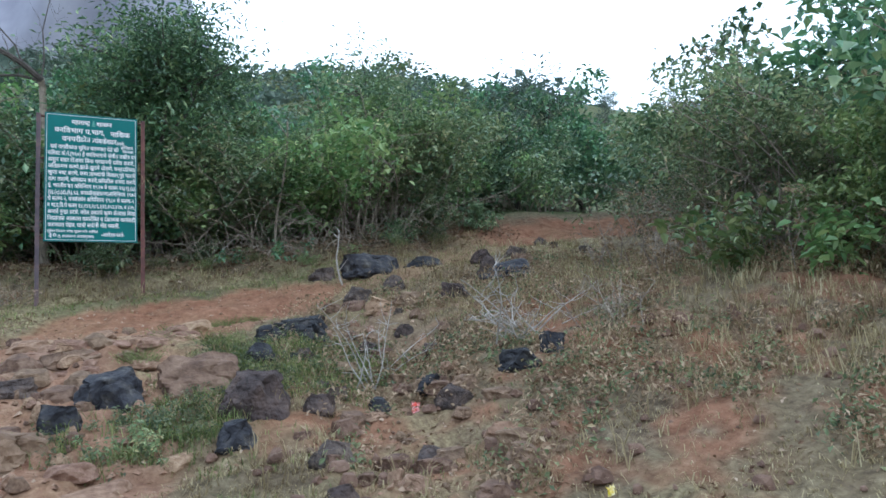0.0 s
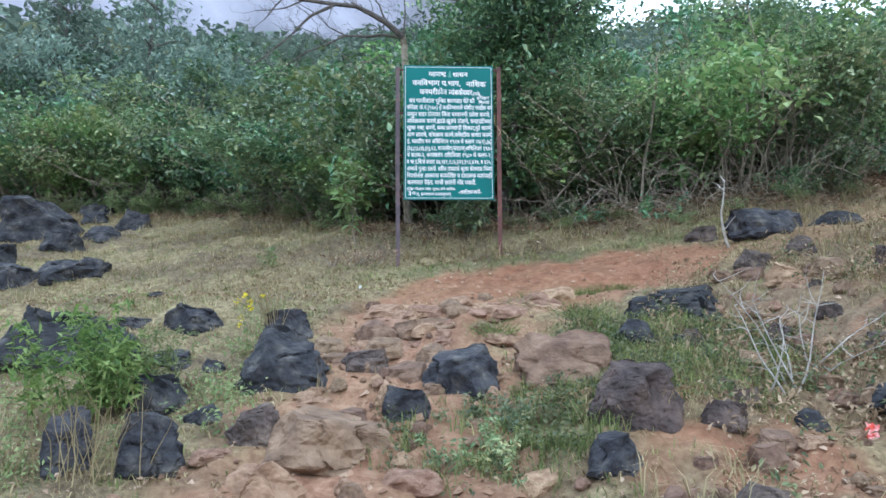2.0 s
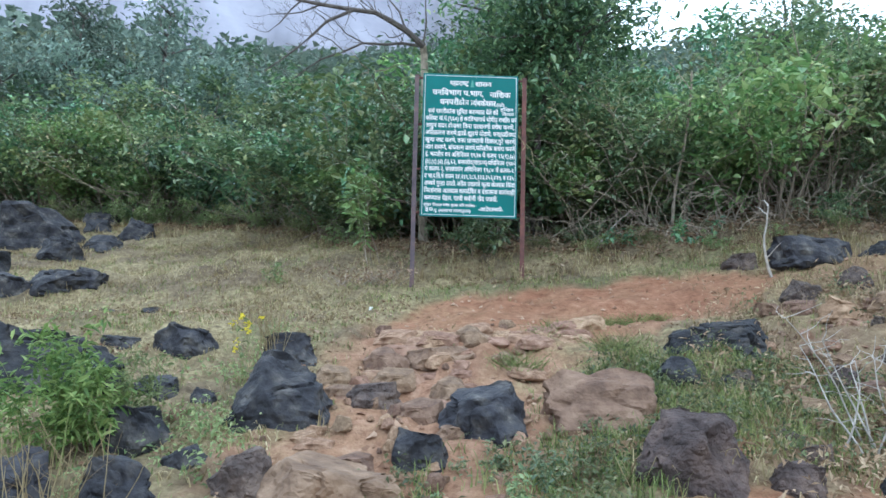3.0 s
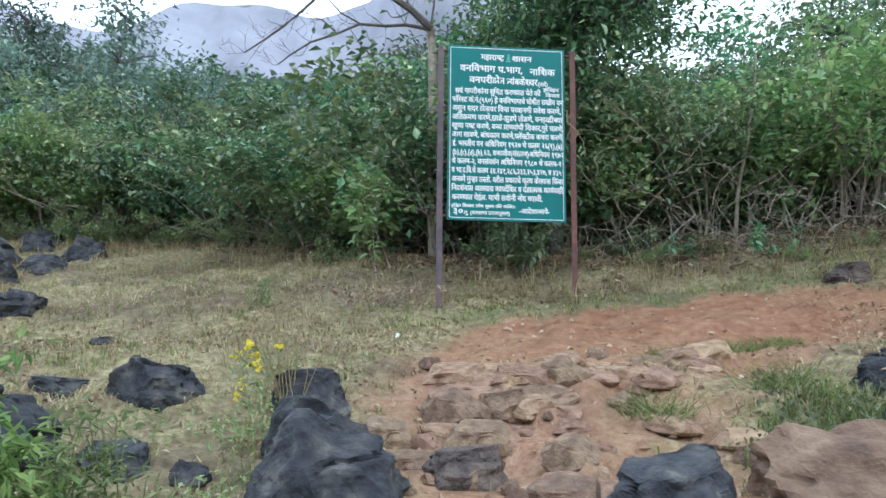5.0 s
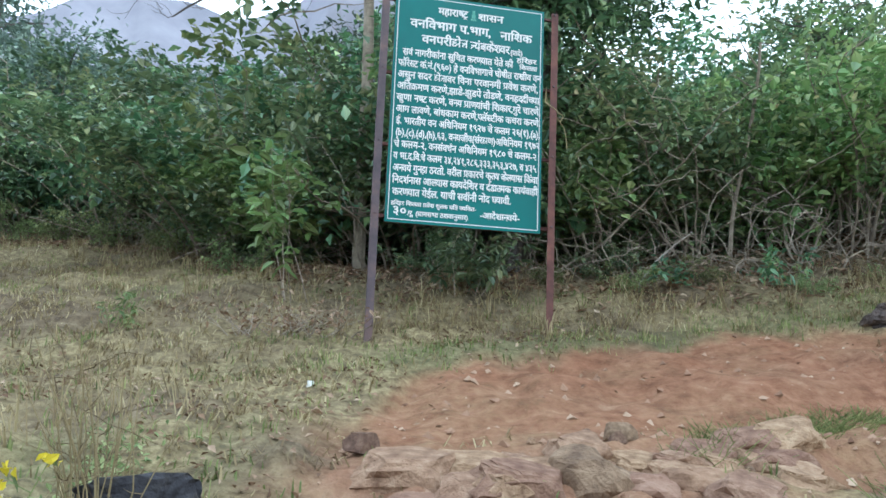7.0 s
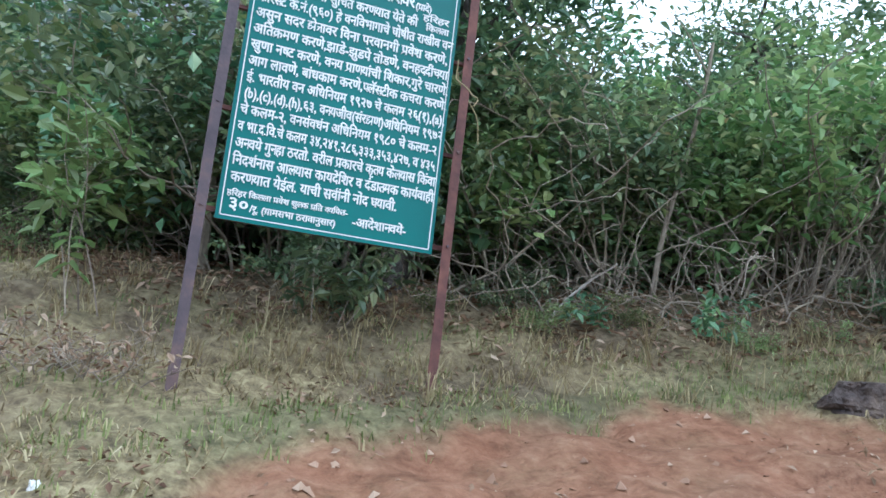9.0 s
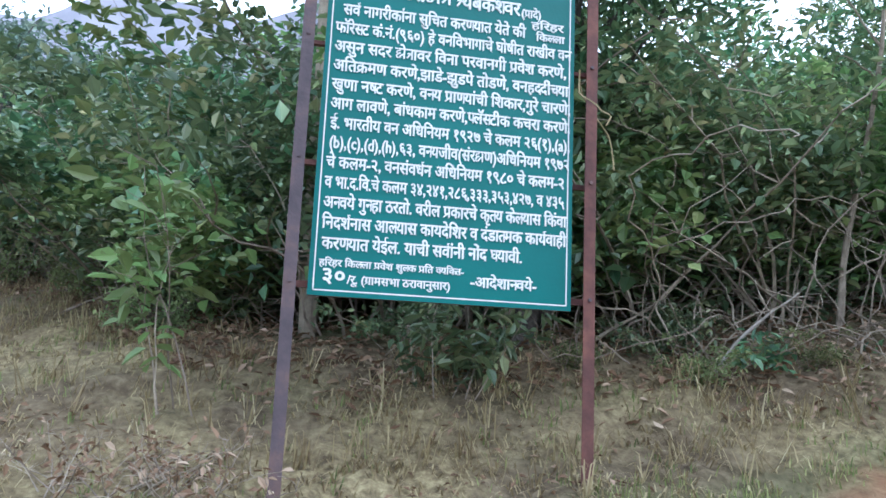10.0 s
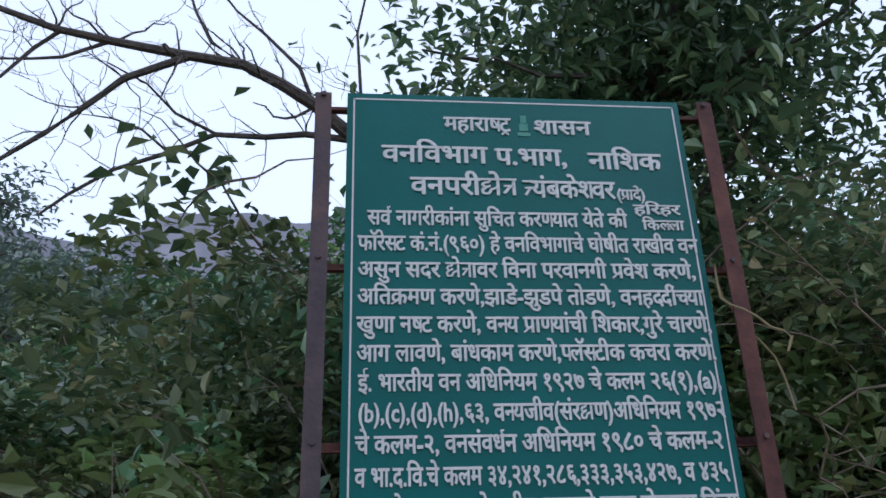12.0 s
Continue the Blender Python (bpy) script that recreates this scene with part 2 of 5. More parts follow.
def way_mask(x, y):
    """1 on the bare red earth of the trail."""
    x, y = np.asarray(x, float), np.asarray(y, float)
    n = wobble(x, y, 1.3, 0.22, 1.0) + wobble(x, y, 0.45, 0.10, 2.0)
    top = np.interp(x, (0.3, 0.65, 1.1, 2.4, 3.6, 4.4, 4.9), (9.9, 10.2, 10.95, 11.35, 11.7, 11.4, 10.7))
    low = np.interp(x, (0.3, 1.4, 2.1, 2.8, 3.4, 4.3, 4.9), (9.75, 9.6, 9.1, 8.95, 9.3, 9.8, 10.5))
    near = smooth(-0.12, 0.12, top - y + 0.6 * n) * smooth(-0.12, 0.12, y - low + 0.6 * n) * smooth(0.3, 0.7, x + n) * smooth(5.3, 4.5, x + n)
    beyond = smooth(1.15, 0.7, np.abs(y - 12.0) + n) * smooth(7.2, 8.4, x + n) * smooth(13.5, 12, x)
    between = 0.45 * smooth(0.9, 0.4, np.abs(y - 10.2 - 0.3 * (x - 4.5)) + 2 * n) * smooth(4.2, 4.8, x) * smooth(8.2, 7.0, x)
    upper = np.maximum.reduce([near, beyond, between])
    cx = 0.75 + 0.16 * (y - 6.0)
    lower = smooth(1.15, 0.5, np.abs(x - cx) + 1.3 * n) * smooth(10.5, 9.5, y) * smooth(2.0, 4.5, y)
    return np.maximum(upper, 0.85 * lower)


def thicket_edge(x):
    """Where the open slope ends and the thicket begins."""
    return np.interp(x, (-9, -5, -3, -1.2, -0.4, 0.3, 1.2, 2.7, 3.8, 4.8, 6.6, 9), (19.5, 18.5, 18.1, 17.0, 15.3, 13.6, 13.2, 12.95, 12.7, 12.4, 12.1, 12.6))


TABLE = np.random.default_rng(3).uniform(-1, 1, (256, 256))


def grit(x, y, s, seed=0):
    """Lumpy value noise of grain s, from -1 to 1."""
    u, v = np.asarray(x, float) / s + 17.3 * seed, np.asarray(y, float) / s + 5.1 * seed
    i, j = np.floor(u).astype(int), np.floor(v).astype(int)
    a, b = u - i, v - j
    a, b = a * a * (3 - 2 * a), b * b * (3 - 2 * b)
    t = lambda p, q: TABLE[(i + p) % 256, (j + q) % 256]
    return (t(0, 0) * (1 - a) + t(1, 0) * a) * (1 - b) + (t(0, 1) * (1 - a) + t(1, 1) * a) * b


def lower_way(x, y):
    """1 on the stony lower part of the trail and in the gully."""
    w = way_mask(x, y) * smooth(9.7, 8.9, y - 0.1 * x)
    g = smooth(0.9, 0.2, np.abs(x - (3.1 + 0.33 * (y - 5)))) * smooth(3.5, 4.5, y) * smooth(9.5, 8.5, y)
    return np.maximum(w, 0.8 * g)


def height(x, y):
    """The ground's height, with its bumps, ruts and washed-out steps."""
    x, y = np.asarray(x, float), np.asarray(y, float)
    near = 1 - smooth(14, 30, np.hypot(x - 1, y - 8))
    w = way_mask(x, y)
    z = rise(x, y) + near * (wobble(x, y, 2.7, 0.05, 0.3) + wobble(x, y, 0.9, 0.022, 1.7) + wobble(x, y, 0.37, 0.012, 4.1))
    z = z + near * (1 - w) * np.abs(wobble(x, y, 0.6, 0.05, 5.0))
    ruts = smooth(0.35, 0.0, np.abs(y - (9.62 + 0.16 * (x - 2)))) * smooth(1.6, 2.3, x) * smooth(5.5, 4, x)
    z = z - 0.05 * w * ruts - 0.045 * w * np.abs(wobble(x, y, 0.8, 1.0, 7.0)) - 0.03 * w * smooth(0.2, 0.7, grit(x, y, 0.35, 22)) - 0.04 * w * np.abs(grit(x, y, 0.5, 20))
    k = lower_way(x, y)
    z = z + near * (0.035 * grit(x, y, 0.55, 1) + (0.022 + 0.02 * k) * grit(x, y, 0.24, 2) + 0.012 * grit(x, y, 0.13, 3) * (1 - 0.7 * w * (1 - k)))
    ledge = (z + 0.06 * grit(x, y, 0.8, 4)) / 0.15
    z = z + near * 0.75 * k * 0.15 * (np.floor(ledge) + smooth(0.1, 0.55, ledge - np.floor(ledge)) - ledge)
    gully = smooth(0.9, 0.0, np.abs(x - (3.1 + 0.33 * (y - 5)))) * smooth(3.5, 5.0, y) * smooth(10, 8.5, y)
    z = z - 0.10 * gully
    far = smooth(25, 90, np.hypot(x, y))
    a, r = np.arctan2(x, y), np.hypot(x, y)
    z = z + 10 * np.exp(-((a - 0.30) / 0.24) ** 2) * smooth(70, 230, r) * (1 - smooth(300, 420, r))
    return z + far * (wobble(x, y, 55, 3.0, 0.5) + wobble(x, y, 170, 9.0, 1.1))


def ground_at(x, y):
    return float(height(x, y))


def part(name, mesh, material, parent=None, label="", smooth_faces=False):
    """Links a bmesh or mesh as one object, under parent where one is given."""
    if isinstance(mesh, bmesh.types.BMesh):
        bm, mesh = mesh, bpy.data.meshes.new(name)
        bm.to_mesh(mesh)
        bm.free()
    if material and not mesh.materials:
        mesh.materials.append(material)
    if smooth_faces:
        mesh.polygons.foreach_set("use_smooth", [True] * len(mesh.polygons))
    ob = new(name, mesh)
    ob.parent = parent
    return tagged(ob, label)


def raw_mesh(name, verts, faces):
    me = bpy.data.meshes.new(name)
    me.from_pydata([tuple(v) for v in np.asarray(verts, float).tolist()], [], [tuple(f) for f in (faces.tolist() if hasattr(faces, "tolist") else faces)])
    return me


def axis_lines(lo, hi, step, reach):
    """Grid lines, even from lo to hi and widening beyond out to reach."""
    mid = list(np.arange(lo, hi + 1e-6, step))
    d, out = step, []
    v = 0.0
    while v < reach:
        d *= 1.13
        v += d
        out.append(v)
    return np.array([lo - v for v in reversed(out)] + mid + [hi + v for v in out])


def green_mask(x, y):
    x, y = np.asarray(x, float), np.asarray(y, float)
    n = wobble(x, y, 2.3, 0.5, 0.9) + wobble(x, y, 0.8, 0.3, 3.3)
    strip = smooth(0.6, 0.1, np.abs(y - (11.35 + 0.16 * (x - 2) + 0.15 * n))) * smooth(0.3, 1.2, x) * smooth(6.5, 5, x)
    knoll = smooth(1.15, 0.5, np.hypot((x - 2.95) / 1.15, y - 7.5) + 0.3 * n)
    clump = smooth(0.75, 0.3, np.hypot(x - 1.4, y - 6.4) + 0.3 * n)
    low = smooth(0.0, 0.4, n) * smooth(0.6, -0.2, x) * smooth(10.5, 9.5, y)
    bank = smooth(0.0, 0.5, n) * smooth(6.0, 7.5, x) * 0.9
    return np.clip(np.maximum.reduce([strip, knoll, clump, 0.8 * low, 0.6 * bank, 0.15 + 0.30 * smooth(0.0, 0.5, n) * smooth(3.5, 2.5, x)]), 0, 1) * (1 - way_mask(x, y))


def land():
    xs, ys = axis_lines(-6, 9, 0.07, 1600), axis_lines(1.0, 15, 0.07, 1600)
    gx, gy = np.meshgrid(xs, ys)
    gz = height(gx, gy)
    nx, ny = len(xs), len(ys)
    k = (np.arange(ny - 1)[:, None] * nx + np.arange(nx - 1)[None, :]).ravel()
    me = raw_mesh("ground", np.stack([gx.ravel(), gy.ravel(), gz.ravel()], 1), np.stack([k, k + 1, k + nx + 1, k + nx], 1))
    x, y = gx.ravel(), gy.ravel()
    bare = way_mask(x, y)
    bare = bare * (0.86 + 0.14 * grit(x, y, 0.3, 8)) * (1 - 0.25 * lower_way(x, y))
    bare = np.maximum(bare, 0.85 * smooth(-0.35, 0.6, 0.6 * grit(x, y, 0.7, 9) + 0.7 * grit(x, y, 0.2, 10)) * smooth(1.6, 2.6, x) * smooth(9.0, 7.0, y) * smooth(10.0, 8.0, x))
    stony = lower_way(x, y) * (0.65 + 0.5 * grit(x, y, 0.45, 6)) * (1 - 0.6 * smooth(2.0, 2.8, x))
    straw = smooth(-0.5, 0.5, 0.7 * grit(x, y, 0.8, 11) + 0.5 * grit(x, y, 0.3, 12) + 0.15) * (1 - smooth(-0.6, 0.4, y - thicket_edge(x))) * (1 - 0.7 * smooth(3.2, 4.4, x) * smooth(9.5, 8.0, y))
    for name, v in (("bare", bare), ("straw", straw), ("green", np.maximum(0.5 * green_mask(x, y), 0.9 * smooth(0.0, 2.0, y - thicket_edge(x)))), ("stony", stony)):
        me.attributes.new(name, "FLOAT", "POINT").data.foreach_set("value", np.clip(v, 0, 1).astype(np.float32))
    ob = part("ground", me, M_GROUND, smooth_faces=True)
    return tagged(ob, "sloping ground of red earth, dry grass and rubble", "ground", kind="structure")


land()


# ---- the far mountain ----
def far_mountain():
    """A scarp of pale cliffs along the skyline, with ledges and gullies."""
    # distance haze is mixed straight into the rock colours, hence the pale lilac
    M = mat("haze_tinted_cliff", [(0.3, (0.25, 0.25, 0.29)), (0.5, (0.31, 0.305, 0.35)), (0.72, (0.37, 0.365, 0.41))], 0.03, 8, 1.0, 0.6, 0.12, spec=0.0)
    verts, cols, rows = [], 150, 26
    for j in range(rows):
        v = j / (rows - 1)
        for i in range(cols):
            u = i / (cols - 1)
            a = radians(-75 + 135 * u)
            crest = 0.470 + 0.02 * math.sin(a * 9 + 1) + 0.012 * math.sin(a * 23) - 0.20 * float(smooth(0.12, 0.35, a)) - 0.08 * float(smooth(-0.75, -1.2, a))
            crest -= 0.055 * float(smooth(-0.22, -0.42, a))
            crest += 0.13 * math.exp(-((a - 0.10) / 0.085) ** 6)
            step = 0.5 * v + 0.5 * float(smooth(0.35, 0.62, v))
            gul = 1 + 0.035 * math.sin(a * 31 + 2 * v) * (1 - v) + 0.02 * math.sin(a * 67 + 5 * v)
            r = (430 + 130 * v - 40 * float(smooth(0.35, 0.62, v))) * gul
            z = 2 + r * crest * step * (1 + 0.01 * math.sin(a * 53 + 9 * v))
            verts.append((r * math.sin(a), r * math.cos(a), z))
    faces = [(j * cols + i, j * cols + i + 1, (j + 1) * cols + i + 1, (j + 1) * cols + i) for j in range(rows - 1) for i in range(cols - 1)]
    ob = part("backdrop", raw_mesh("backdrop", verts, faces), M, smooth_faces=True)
    tagged(ob, "cliffs of a distant mountain, haze painted into their pale grey-lilac colour", "mountain", kind="structure")


far_mountain()


# ---- shared shapes ----
def tube(verts, faces, pts, radii, sides=5):
    """Adds a tapering tube along pts to the lists."""
    pts = [Vector(p) for p in pts]
    base = len(verts)
    for i, p in enumerate(pts):
        d = (pts[min(i + 1, len(pts) - 1)] - pts[max(i - 1, 0)]).normalized()
        a = d.orthogonal().normalized()
        b = d.cross(a)
        for k in range(sides):
            t = 2 * math.pi * k / sides
            verts.append(tuple(p + radii[i] * (math.cos(t) * a + math.sin(t) * b)))
    for i in range(len(pts) - 1):
        for k in range(sides):
            faces.append((base + i * sides + k, base + i * sides + (k + 1) % sides, base + (i + 1) * sides + (k + 1) % sides, base + (i + 1) * sides + k))
    faces.append(tuple(base + k for k in reversed(range(sides))))
    faces.append(tuple(base + (len(pts) - 1) * sides + k for k in range(sides)))


def crooked(rng, start, way, length, n=6, bend=0.25, droop=0.0):
    """A crooked line of n + 1 points."""
    pts, d = [Vector(start)], Vector(way).normalized()
    for i in range(n):
        d = (d + Vector((rng.gauss(0, bend), rng.gauss(0, bend), rng.gauss(0, bend) - droop))).normalized()
        pts.append(pts[-1] + d * (length / n))
    return pts


def leaves_mesh(name, centres, rng, size, wide=0.42, fold=0.25, up=0.6, fine=True, lean=0.5):
    """Many folded leaves in one mesh, one island each."""
    n = len(centres)
    c = np.asarray(centres, float)
    az = rng.uniform(0, 2 * np.pi, n)
    tip = rng.normal(-0.25, lean, n)
    ax = np.stack([np.cos(az) * np.cos(tip), np.sin(az) * np.cos(tip), np.sin(tip)], 1)
    nr = rng.normal(0, 1, (n, 3)) * (1 - up) + np.array([0, 0, up * 1.6])
    side = np.cross(ax, nr)
    side /= np.linalg.norm(side, axis=1)[:, None] + 1e-9
    nr = np.cross(side, ax)
    L = (size * rng.uniform(0.55, 1.25, n))[:, None]
    W = L * wide * rng.uniform(0.8, 1.2, n)[:, None]
    if fine:
        prof = ((0, 0, 0), (0.32, -0.5, fold), (0.70, -0.36, fold * 0.7), (1.0, 0, -0.12), (0.70, 0.36, fold * 0.7), (0.32, 0.5, fold))
        quads = ((0, 1, 2, 3), (0, 3, 4, 5))
    else:
        prof = ((0, 0, 0), (0.45, -0.5, fold), (1.0, 0, -0.1), (0.45, 0.5, fold))
        quads = ((0, 1, 2), (0, 2, 3))
    k = len(prof)
    v = np.stack([c + ax * L * a + side * W * b + nr * W * h for a, b, h in prof], 1).reshape(-1, 3)
    f = (np.arange(n)[:, None, None] * k + np.array(quads)[None]).reshape(-1, len(quads[0]))
    return raw_mesh(name, v, f)


def bush(rng, nrng, tall, wide, stems, leaves, leaf, leaf_mat, twig_mat=None, bare=0.25, label="", upright=0.55, fine=True, spread=0.105, broad=0.56):
    """A thicket shrub: a fan of crooked stems and its leaves; the lowest part stays bare."""
    root = new("bush")
    sv, sf, tips = [], [], []
    for s in range(stems):
        a = rng.uniform(0, 2 * math.pi)
        out = rng.uniform(0.1, 0.95)
        way = Vector((math.cos(a) * out, math.sin(a) * out, upright + rng.uniform(0.2, 0.9)))
        start = (rng.gauss(0, 0.12 * wide), rng.gauss(0, 0.12 * wide), -0.12)
        ln = tall * rng.uniform(0.65, 1.12)
        pts = crooked(rng, start, way, ln, 8, 0.17, 0.035)
        r = 0.006 + 0.010 * rng.random() * tall / 2
        tube(sv, sf, pts, [r * (1 - 0.085 * i) for i in range(9)], 4)
        for q in range(rng.randint(5, 8)):
            i = rng.randint(2, 8)
            b = rng.uniform(0, 2 * math.pi)
            w2 = Vector((math.cos(b), math.sin(b), rng.uniform(-0.1, 0.9)))
            tw = crooked(rng, pts[i], w2, tall * rng.uniform(0.14, 0.34), 4, 0.3, 0.05)
            tube(sv, sf, tw, [r * 0.5 * (1 - 0.2 * j) for j in range(5)], 3)
            tips += [p for p in tw[1:] if p.z > bare * tall * rng.uniform(0.5, 1.3)]
        tips += [p for p in pts[4:] if p.z > bare * tall]
    part("branchwork", raw_mesh("branchwork", sv, sf), twig_mat or M_TWIG, root, "tangled grey-brown branches")
    t = np.array([tuple(p) for p in tips])
    # most leaves sit on the outside of rounded sprays, the rest along the twigs
    sprays = t[nrng.choice(len(t), max(12, int(26 * wide)))]
    size = tall * nrng.uniform(0.07, 0.145, len(sprays))
    n1 = int(leaves * 0.78)
    i = nrng.choice(len(sprays), n1, p=size**2 / (size**2).sum())
    d = nrng.normal(0, 1, (n1, 3)) + np.array([0, 0, 0.35])
    d /= np.linalg.norm(d, axis=1)[:, None]
    shell = sprays[i] + d * (size[i] * nrng.normal(0.92, 0.16, n1))[:, None] * np.array([1.15, 1.15, 0.8])
    loose = t[nrng.integers(0, len(t), leaves - n1)] + nrng.normal(0, spread, (leaves - n1, 3))
    pick = np.concatenate([shell, loose])
    pick = pick[pick[:, 2] > 0.06]
    part("foliage", leaves_mesh("foliage", pick, nrng, leaf, wide=broad, fine=fine), leaf_mat, root)
    return tagged(root, label, "bush")


RNG, NRNG = random.Random(7), np.random.default_rng(7)


# ---- the notice board ----
def box(bm, lo, hi):
    r = bmesh.ops.create_cube(bm, size=1)
    for v in r["verts"]:
        v.co = Vector([lo[i] + (v.co[i] + 0.5) * (hi[i] - lo[i]) for i in range(3)])
    return r["verts"]


BX0, BX1, BY, BZ0, BZ1 = 0.95, 2.15, 11.85, 3.45, 5.27


def angle_post(x, y, z0, z1, flip, lean):
    """An L-section post, the web facing the viewer."""
    bm = bmesh.new()
    w, th = 0.055, 0.007
    s = -1 if flip else 1
    prof = [(0, 0), (s * w, 0), (s * w, th), (s * th, th), (s * th, w), (0, w)]
    rings = []
    n = 14
    for i in range(n + 1):
        t = i / n
        z = z0 + (z1 - z0) * t
        rings.append([bm.verts.new((x + lean * (t - 0.5) + 0.0015 * math.sin(9 * t) + px, y + 0.002 * math.sin(7 * t) + py, z)) for px, py in prof])
    for a, b in zip(rings, rings[1:]):
        for k in range(6):
            bm.faces.new((a[k], a[(k + 1) % 6], b[(k + 1) % 6], b[k]))
    bm.faces.new(rings[0])
    bm.faces.new(rings[-1])
    bmesh.ops.recalc_face_normals(bm, faces=bm.faces)
    return bm


def flat_strip(verts_out, a, b, width, y):
    """A thin painted stroke from a to b in the board's plane."""
    a, b = Vector((a[0], a[1], 0)), Vector((b[0], b[1], 0))
    d = (b - a).normalized() * (width / 2)
    n = Vector((-d.y, d.x, 0))
    q = [a - d - n, b + d - n, b + d + n, a - d + n]
    verts_out.append([(p.x, y, p.y) for p in q])


HALF = set("वनपषसतणयचगलबभशघमखज")
PRE = "\u093f"
VIRAMA = "\u094d"


def glyph_mesh(ch, cache={}):
    """A letter of the built-in font as flat triangles and its advance, at size 1."""
    if ch in cache:
        return cache[ch]

    def body(txt):
        cu = bpy.data.curves.new("t", "FONT")
        cu.body, cu.resolution_u, cu.offset = txt, 2, 0.013
        ob = new("t", cu)
        bpy.context.view_layer.update()
        me = bpy.data.meshes.new_from_object(ob.evaluated_get(bpy.context.evaluated_depsgraph_get()))
        v = np.array([tuple(p.co) for p in me.vertices]) if len(me.vertices) else np.zeros((0, 3))
        f = [tuple(p.vertices) for p in me.polygons]
        bpy.data.objects.remove(ob)
        bpy.data.curves.remove(cu)
        bpy.data.meshes.remove(me)
        return v, f

    v, f = body(ch)
    v2, _ = body(ch + "l")
    v1, _ = body("l")
    adv = (v2[:, 0].max() if len(v2) else 0) - v1[:, 0].max()
    cache[ch] = (v, f, adv)
    return cache[ch]


def clip_right(v, f, x):
    """Cuts a flat letter off at x, for its half form."""
    bm = bmesh.new()
    vs = [bm.verts.new(p) for p in v]
    for q in f:
        try:
            bm.faces.new([vs[i] for i in q])
        except ValueError:
            pass
    bmesh.ops.bisect_plane(bm, geom=list(bm.verts) + list(bm.edges) + list(bm.faces), plane_co=(x, 0, 0), plane_no=(1, 0, 0), clear_outer=True)
    bm.verts.index_update()
    out = np.array([tuple(p.co) for p in bm.verts]), [tuple(p.index for p in q.verts) for q in bm.faces]
    bm.free()
    return out


# letters that join into a shape of their own, as brush strokes in a unit box, their upright left out
JOINED = {
    ("क", "ष"): (((0.45, 0.95), (0.42, 0.78), (0.16, 0.72), (0.10, 0.56), (0.26, 0.46), (0.46, 0.56)), ((0.26, 0.46), (0.08, 0.30), (0.14, 0.08), (0.40, 0.10), (0.50, 0.32), (0.82, 0.46))),
    ("त", "र"): (((0.82, 0.56), (0.16, 0.56)), ((0.60, 0.56), (0.14, 0.12))),
}


